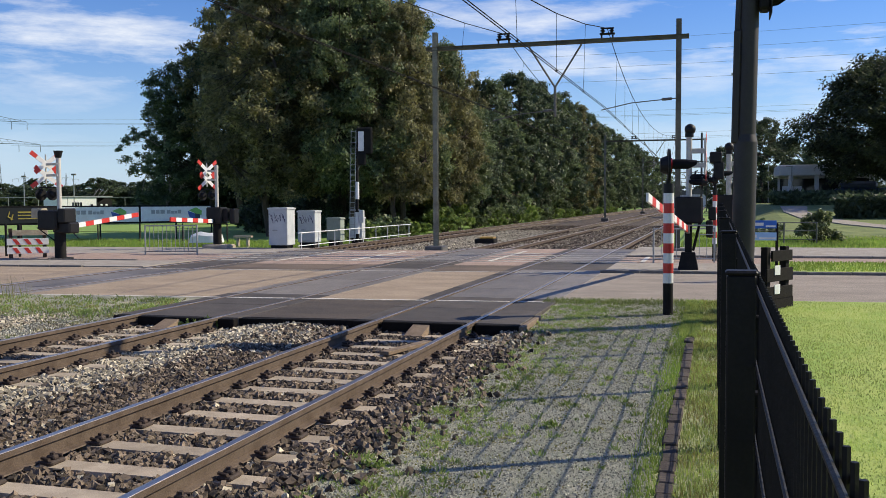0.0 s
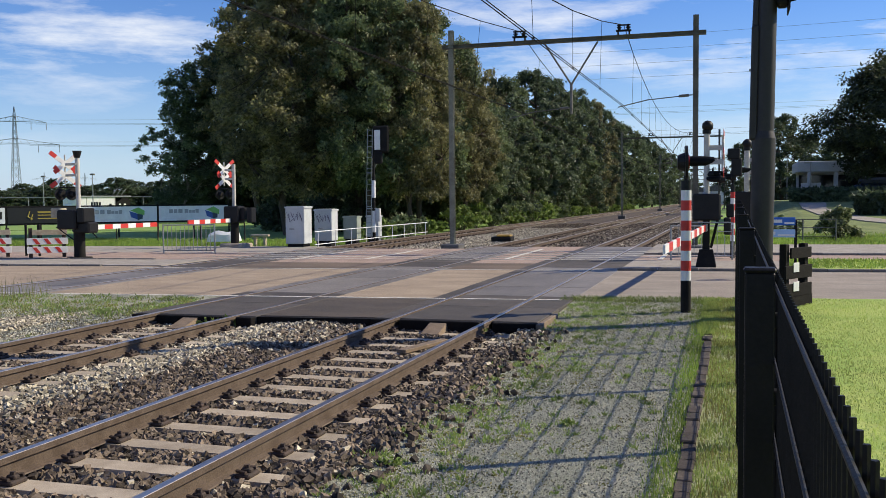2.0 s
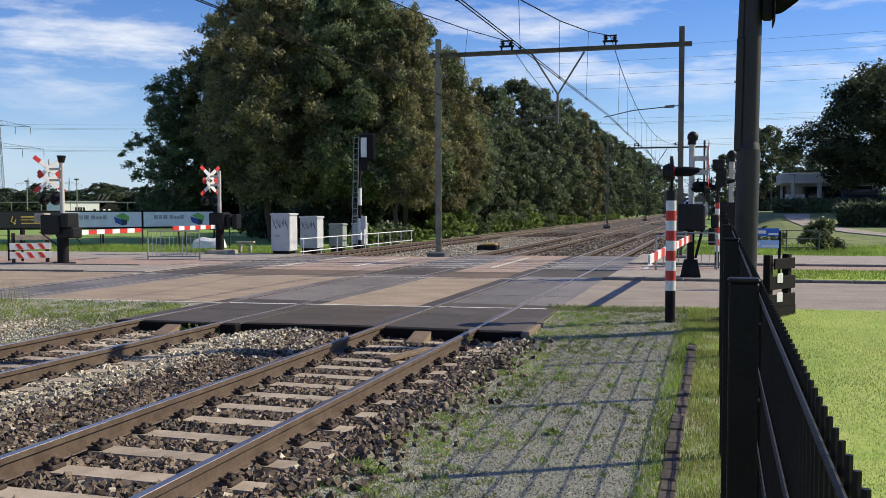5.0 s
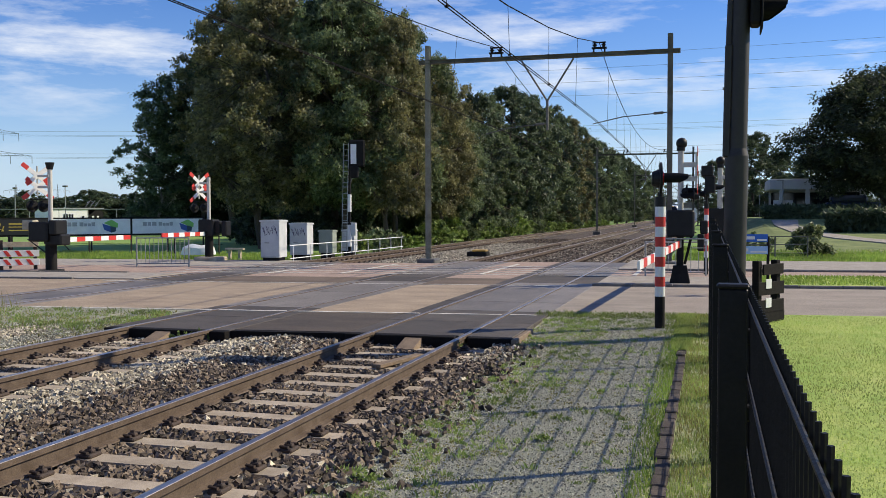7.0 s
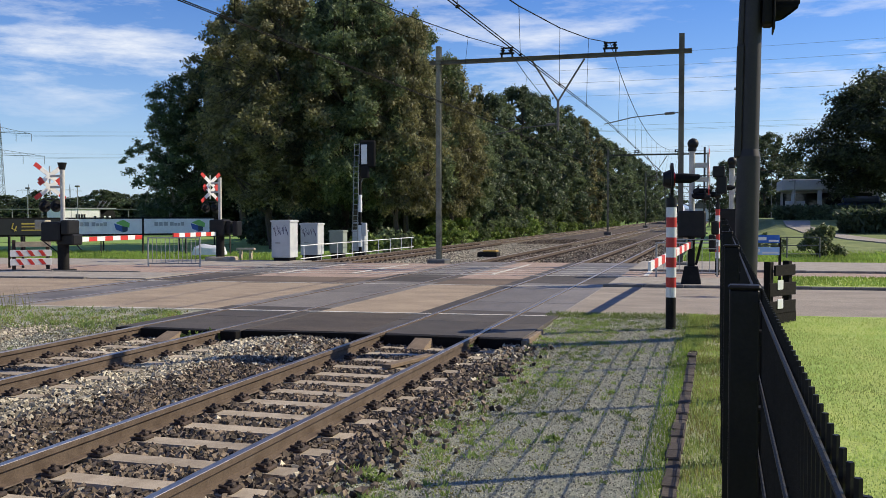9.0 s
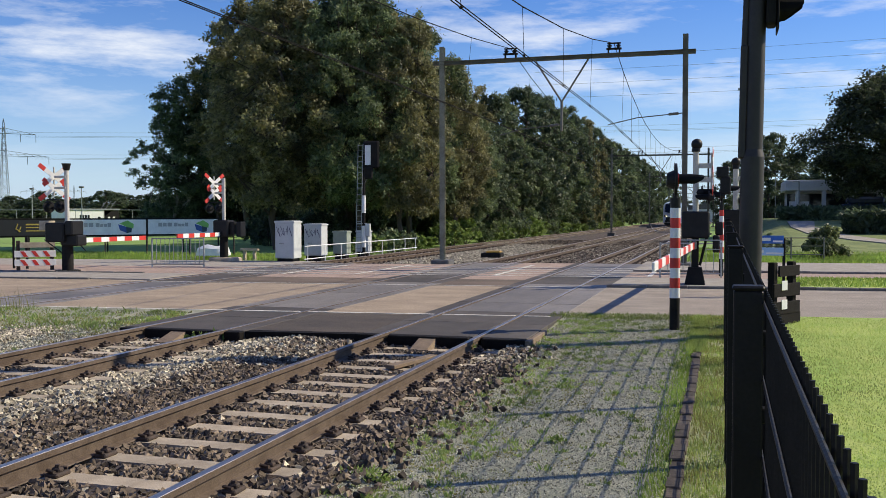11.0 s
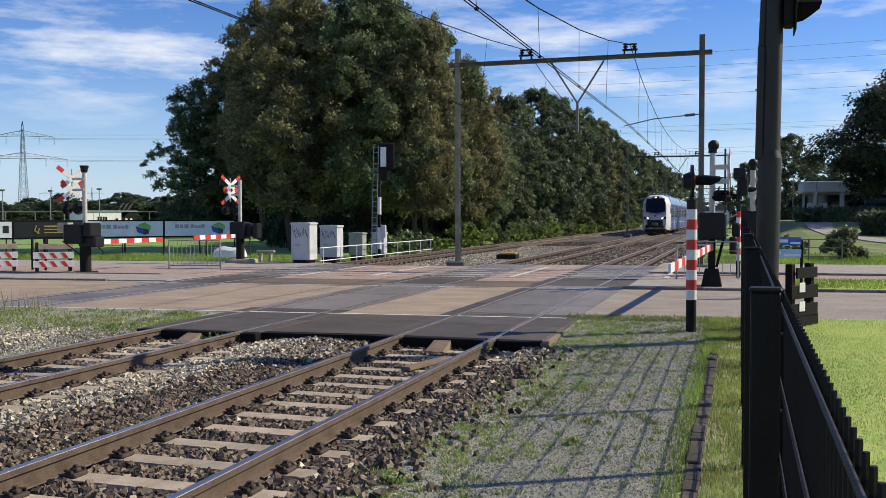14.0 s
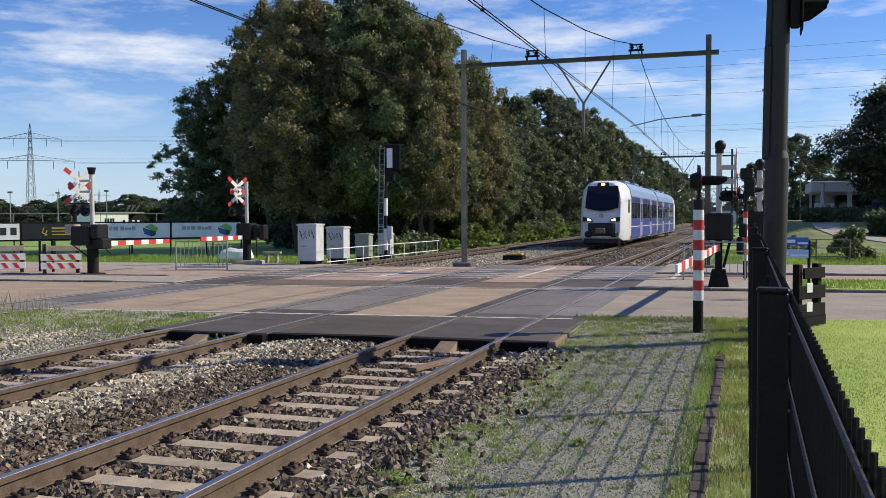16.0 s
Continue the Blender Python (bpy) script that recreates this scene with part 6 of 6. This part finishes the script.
def bed(x, y):
    """Height of the ballast: full between the sleepers, falling to the path."""
    z = np.full(len(x), -0.202)
    z = np.where(x > -3.0, np.maximum(-0.185 - (x + 3.0) * 0.1, -0.13 + 0 * x), z)
    z = np.where((x > -2.75) | (x < -10.6), -0.122, z)
    hump = 0.05 * np.exp(-((x + 6.3) / 0.5) ** 2)
    heap = 0.05 * np.clip((y - 11.8) / 1.6, 0, 1) * ((x > T2 + 1.2) & (x < T1 - 1.2))
    return z + hump + heap


def pale_share(x, y):
    """Where fresh pale stone lies: beside the second track and before the deck."""
    e = np.exp(-((x + 6.95) / 0.55) ** 2) * 1.6
    e = np.maximum(e, np.where(x < -9.5, 0.95, 0))
    e = np.maximum(e, np.where((y > 11.6) & (x < -5.6), 0.5, 0))
    e = np.maximum(e, np.where((y > 11.8) & (x > -3.3), 0.55, 0))
    return np.clip(e, 0.05, 0.97)


stones("dark_ballast", 85000, (-10.7, -2.0, 2.2, 13.5), "stone_dark", 0.033, "rust-brown broken ballast stones", lambda x, y, r: off_sleepers(x, y) & (r.random(len(x)) > pale_share(x, y)) & ((x < -2.8) | (r.random(len(x)) < np.exp(-(x + 2.8) / 0.16))), 41, bed)
stones("pale_ballast", 80000, (-11.6, -2.0, 2.2, 13.5), "stone_light", 0.032, "pale grey-beige broken ballast stones", lambda x, y, r: off_sleepers(x, y) & (r.random(len(x)) < pale_share(x, y)) & ((x < -2.8) | (r.random(len(x)) < 0.8 * np.exp(-(x + 2.8) / 0.16))), 42, bed)
stones("far_ballast", 36000, (-13.4, -2.6, 34.9, 62), "stone_light", 0.045, "grey broken ballast stones beyond the crossing", lambda x, y, r: off_sleepers(x, y) & (y > 35.6 + 0.095 * x) & (r.random(len(x)) < np.where(x < -9.6, 0.95, 0.12)), 43, lambda x, y: np.full(len(x), -0.19))
stones("far_dark_ballast", 36000, (-16.9, -2.6, 34.9, 75), "stone_dark", 0.045, "dark broken ballast stones beyond the crossing", lambda x, y, r: off_sleepers(x, y) & (y > 35.6 + 0.095 * x) & (r.random(len(x)) < np.where(x < -9.6, 0.3, 0.95)), 44, lambda x, y: np.full(len(x), -0.19))
stones("path_grit", 60000, (-2.7, -0.4, 4.5, 17.2), "grit", 0.0055, "fine grey grit on the path", lambda x, y, r: np.ones(len(x), bool), 45, lambda x, y: -0.128 + rise(x, y))
stones("verge_grit", 26000, (-18.0, -9.5, 9.0, 16.2), "grit", 0.012, "fine grey grit on the verge", lambda x, y, r: y < 16.8 + 0.095 * x, 46, lambda x, y: -0.128 + rise(x, y) * 0.95)


def blades(name, n, area, h, w, material, label, keep, seed, z, lean=0.5):
    """Single grass blades as narrow bent triangles."""
    rng = np.random.default_rng(seed)
    x, y = rng.uniform(area[0], area[1], n), rng.uniform(area[2], area[3], n)
    ok = keep(x, y, rng)
    x, y = x[ok], y[ok]
    n = len(x)
    a = rng.uniform(0, 2 * math.pi, n)
    hh = h * rng.uniform(0.45, 1.3, n)
    ww = w * rng.uniform(0.6, 1.3, n)
    dx, dy = np.cos(a) * ww, np.sin(a) * ww
    b = rng.uniform(0, 2 * math.pi, n)
    lx, ly = np.cos(b) * hh * lean * rng.random(n), np.sin(b) * hh * lean * rng.random(n)
    zz = np.full(n, z) + (np.interp(y - SKEW * x, (13.0, 16.2, 17.66), (0, 0.07, 0.122)) if z < -0.09 and z > -0.2 else 0)
    v = np.stack([np.stack([x - dx, y - dy, zz], 1), np.stack([x + dx, y + dy, zz], 1), np.stack([x + lx * 0.4 + dx * 0.7, y + ly * 0.4 + dy * 0.7, zz + hh * 0.6], 1), np.stack([x + lx, y + ly, zz + hh], 1), np.stack([x + lx * 0.4 - dx * 0.7, y + ly * 0.4 - dy * 0.7, zz + hh * 0.6], 1)], 1)
    o = raw(name, v.reshape(-1, 3).tolist(), np.arange(5 * n).reshape(n, 5).tolist(), material)
    return tagged(o, label, "grass", kind="stuff")


def tufts(name, n, k, area, spread, h, w, material, label, keep, seed, z):
    """Small plants: k blades fanning out round each of n spots."""
    rng = np.random.default_rng(seed)
    x, y = rng.uniform(area[0], area[1], n), rng.uniform(area[2], area[3], n)
    ok = keep(x, y, rng)
    x, y = x[ok], y[ok]
    big = np.repeat(rng.uniform(0.4, 1.5, len(x)), k)
    x, y = np.repeat(x, k), np.repeat(y, k)
    n = len(x)
    a = rng.uniform(0, 2 * math.pi, n)
    out = np.abs(rng.normal(size=n)) * spread * big
    cx, cy = x + np.cos(a) * out, y + np.sin(a) * out
    hh = h * big * rng.uniform(0.4, 1.3, n)
    b = a + rng.normal(size=n) * 0.6
    lx, ly = np.cos(b) * hh * rng.uniform(0.2, 1.1, n), np.sin(b) * hh * rng.uniform(0.2, 1.1, n)
    c = rng.uniform(0, 2 * math.pi, n)
    dx, dy = np.cos(c) * w * big, np.sin(c) * w * big
    zz = z + np.interp(cy - SKEW * cx, (13.0, 16.2, 17.66), (0, 0.07, 0.122))
    v = np.stack([np.stack([cx - dx, cy - dy, zz], 1), np.stack([cx + dx, cy + dy, zz], 1), np.stack([cx + lx * 0.5 + dx, cy + ly * 0.5 + dy, zz + hh * 0.7], 1), np.stack([cx + lx, cy + ly, zz + hh], 1), np.stack([cx + lx * 0.5 - dx, cy + ly * 0.5 - dy, zz + hh * 0.7], 1)], 1)
    o = raw(name, v.reshape(-1, 3).tolist(), np.arange(5 * n).reshape(n, 5).tolist(), material)
    return tagged(o, label, "weeds", kind="stuff")


def patchy(scale, cut, soft=0.1, seed=0.0):
    def k(x, y, r):
        v = np.array([noise.noise(Vector((a * scale + seed, b * scale, seed))) for a, b in zip(x, y)])
        return v > cut + soft * r.normal(size=len(x))
    return k


blades("lawn_grass", 90000, (0.16, 6.5, 3.6, 17.6), 0.022, 0.005, "blade_lawn", "short mown lawn grass", lambda x, y, r: (y < 17.7 + 0.095 * x) & (x < 0.5 + 0.36 * y), 51, -0.10)
blades("fence_grass", 15000, (-0.25, 0.14, 3.5, 17.4), 0.04, 0.004, "blade_lawn", "rough grass under the fence", patchy(2.0, -0.25, 0.2, 3.0), 52, -0.125)
blades("dry_grass", 8000, (-0.25, 0.14, 3.5, 17.4), 0.06, 0.003, "blade_dry", "dry yellowish grass under the fence", patchy(2.0, -0.1, 0.2, 7.0), 53, -0.125)
blades("kerb_grass", 9000, (-0.62, -0.36, 4.0, 17.4), 0.045, 0.004, "blade", "green grass along the kerb", lambda x, y, r: r.random(len(x)) < np.clip((x + 0.62) / 0.18, 0, 1), 54, -0.13)
tufts("path_weeds", 2600, 16, (-2.75, -0.5, 4.5, 17.2), 0.035, 0.030, 0.0045, "blade_weed", "small green weeds scattered over the path", lambda x, y, r: r.random(len(x)) < 0.16 + 0.5 * np.exp(-((x + 2.2) / 0.5) ** 2) + 0.5 * np.exp(-((y - 16.2) / 1.0) ** 2), 55, -0.13)
tufts("path_moss", 2400, 14, (-2.8, -0.5, 4.5, 17.2), 0.07, 0.010, 0.006, "blade_dry", "olive moss cushions on the path", lambda x, y, r: r.random(len(x)) < 0.12 + 0.65 * np.exp(-((x + 2.1) / 0.6) ** 2), 56, -0.13)
blades("kerb_end_grass", 5000, (-0.47, -0.18, 13.6, 17.4), 0.06, 0.005, "blade_lawn", "grass growing over the end of the brick edging", lambda x, y, r: r.random(len(x)) < 0.9, 64, -0.13)
blades("road_edge_grass", 9000, (-3.0, 0.1, 15.6, 17.6), 0.05, 0.004, "blade_rough", "grass along the road's edge", lambda x, y, r: np.abs(y - 17.25 - 0.095 * x) < 0.25 + 0.2 * r.random(len(x)), 57, -0.13)
tufts("verge_weeds", 1300, 20, (-19.0, -9.6, 9.5, 16.3), 0.10, 0.06, 0.006, "blade_weed", "green weed tufts on the gravel verge", lambda x, y, r: (y < 16.7 + 0.095 * x) & (r.random(len(x)) < np.clip(0.12 + 0.42 * (y - 13.4 - 0.095 * x), 0.04, 0.9)), 58, -0.12)
tufts("verge_dry_weeds", 2200, 16, (-19.0, -9.6, 9.5, 16.3), 0.12, 0.035, 0.006, "blade_dry", "dry olive weeds on the gravel verge", lambda x, y, r: (y < 16.7 + 0.095 * x) & (r.random(len(x)) < np.clip(0.2 + 0.35 * (y - 13.4 - 0.095 * x), 0.06, 0.8)), 63, -0.12)
blades("verge_tall", 420, (-16.5, -12.9, 14.6, 15.5), 0.36, 0.004, "blade_dry", "tall thin weeds beside the road", lambda x, y, r: r.random(len(x)) < 0.8, 59, -0.12, 0.4)
blades("field_edge_grass", 26000, (-40.0, -17.0, 34.0, 45.0), 0.22, 0.015, "blade", "tall grass at the field's edge", lambda x, y, r: y > 38.5 + 0.095 * x, 60, -0.34)
blades("island_grass", 12000, (-2.4, 6.5, 24.0, 28.6), 0.06, 0.012, "blade", "grass on the verge between road and cycle path", lambda x, y, r: (np.abs(y - 26.1 - 0.095 * x) < 1.7) & (x > 1.35), 61, 0.058)
blades("far_lawn_grass", 24000, (-1.3, 9.5, 37.4, 52), 0.16, 0.018, "blade", "rough grass beyond the footpath", lambda x, y, r: y > 37.1 + 0.095 * x, 62, -0.04)


def weed(x, y, z, s, seed, label, leaf="leaf_bush"):
    rng = np.random.default_rng(seed)
    n = 70
    a = rng.uniform(0, 2 * math.pi, n)
    r = s * rng.uniform(0.05, 1, n)
    p = np.stack([r * np.cos(a), r * np.sin(a), s * rng.uniform(0.1, 0.8, n) * (1 - 0.5 * r / s)], 1)
    u = rng.normal(size=(n, 3)) * s * 0.16
    v = np.cross(u, rng.normal(size=(n, 3)))
    v = v / np.linalg.norm(v, axis=1)[:, None] * s * 0.11
    q = np.stack([p - u, p - v, p + u, p + v], 1).reshape(-1, 3)
    o = raw("weed", q.tolist(), np.arange(4 * n).reshape(n, 4).tolist(), leaf)
    o.matrix_basis = pose(x, y, z)
    tagged(o, label, "plant", "weeds")


weed(-7.75, 13.15, -0.2, 0.26, 71, "leafy green weed between the rails at the deck's end")
weed(-8.05, 13.1, -0.2, 0.22, 72, "leafy green weed between the rails at the deck's end")
for i, (x, y, s) in enumerate(((-1.33, 7.9, 0.09), (-1.6, 8.9, 0.05), (-2.42, 6.35, 0.10), (-2.5, 7.2, 0.06), (-1.1, 10.2, 0.05), (-11.2, 11.6, 0.2), (-3.55, 13.2, 0.12))):
    weed(x, y, -0.13, s, 80 + i, "small green weed growing in the gravel")


# undergrowth along the siding
def undergrowth():
    rng = np.random.default_rng(90)
    for i in range(26):
        y = 46 + i * 5.2 + rng.uniform(-1, 1)
        x = -18.0 + rng.uniform(-0.5, 0.3)
        h = rng.uniform(1.5, 2.6) if 58 < y < 100 else rng.uniform(1.0, 1.8)
        shrub("undergrowth", x, y, 3.2, 5.6, h, 1700, "leaf_bush" if rng.random() < 0.85 else "leaf_mid", "light green undergrowth beside the siding", 300 + i, 0.11, -0.3)


undergrowth()
# shaded saplings close the wood below the crowns; dark filling for the shade there
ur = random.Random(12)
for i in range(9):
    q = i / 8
    shrub("sapling_thicket", -29 + 8.5 * q + ur.uniform(-0.6, 0.6), 64.0 + 2.5 * q + ur.uniform(-1, 1), 4.0, 3.0, ur.uniform(3.0, 4.2), 2600, "leaf_dark", "dark thicket standing in for the shade under the wood's edge", 400 + i, 0.13, -0.35)
# more dark filling where trunks stand in shadow behind the cabinets
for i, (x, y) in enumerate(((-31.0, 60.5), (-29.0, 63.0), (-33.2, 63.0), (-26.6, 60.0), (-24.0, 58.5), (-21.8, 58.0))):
    shrub("sapling_thicket", x, y, 4.0, 2.6, ur.uniform(2.6, 3.4), 2600, "leaf_dark", "dark thicket standing in for the shade under the wood's edge", 460 + i, 0.12, -0.35)
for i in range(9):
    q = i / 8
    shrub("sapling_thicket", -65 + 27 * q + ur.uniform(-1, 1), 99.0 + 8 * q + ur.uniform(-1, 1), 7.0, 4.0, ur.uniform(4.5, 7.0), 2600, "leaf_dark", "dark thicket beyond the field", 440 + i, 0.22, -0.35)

# ---- kerbs ----
kerb = thing("brick_kerb", pose(-0.315, 0, -0.13), "worn brown brick edging along the path", "kerb", kind="structure")
bm = bmesh.new()
box(bm, -0.062, 0.062, -0.122, 0.122, -0.1, 0.035, 0.012)
KB = finish(bm, "brick")
KB.materials.append(M["brick_kerb"])
kr = random.Random(9)
for i in range(47):
    share("brick", KB, kerb, pose(kr.uniform(-0.012, 0.012), 2.6 + i * 0.252, kr.uniform(-0.025, 0.008), kr.uniform(-1.5, 1.5), kr.uniform(-4, 4), kr.uniform(-1.2, 1.2)))
bm = bmesh.new()
box(bm, -0.495, 0.495, -0.07, 0.07, -0.2, 0.06, 0.015)
KS = finish(bm, "kerbstone")
KS.materials.append(M["kerb"])
for name, x0, n, s, z in (("kerb_far_right", -2.3, 26, 24.18, 0.0), ("kerb_cycle_right", -1.8, 26, 31.07, 0.0), ("kerb_left", -31, 14, 24.55, -0.02), ("kerb_cycle_left", -31, 14, 27.2, -0.01)):
    k = thing(name, pose(0, 0, 0), "grey concrete kerb stones along the road", "kerb", kind="structure")
    for i in range(n):
        x = x0 + i
        share("kerbstone", KS, k, pose(x, ry(x, s), z + kr.uniform(-0.006, 0.006), 0, 0, math.degrees(math.atan(SKEW)) + kr.uniform(-0.4, 0.4)))



# ---- what moves ----
def motions():
    # the train comes on at a steady 21.5 metres a second
    walk(TRAIN, [(t, pose(T2, 57.0 + 21.5 * (16.0 - t), 0)) for t in (0, 0.1, 0.5, 1, 2, 4, 6, 8, 10, 12, 13, 14, 15, 15.5, 15.8, 15.9, 16.0)])
    # the booms sink the last few degrees and rest
    falls = {
        "a": ((0.0, 5.2), (0.25, 3.6), (0.5, 2.0), (0.75, 0.7), (1.0, 0.0), (1.3, 0.0), (16.0, 0.0)),
        "b": ((0.0, 2.4), (0.25, 1.3), (0.5, 0.5), (0.75, 0.0), (1.0, 0.0), (1.3, 0.0), (16.0, 0.0)),
        "r": ((0.0, 6.2), (0.25, 4.2), (0.5, 2.1), (0.75, 0.1), (1.0, -1.5), (1.3, -1.3), (16.0, -1.3)),
    }
    for key, rows in falls.items():
        boom, z, turn = BOOMS[key]
        heading = 176 if key == "r" else turn
        walk(boom, [(t, pose(0, 0, z) @ pose(0, 0, 0, 0, 0, heading) @ pose(0, 0, 0, a, 0, 0)) for t, a in rows])


motions()
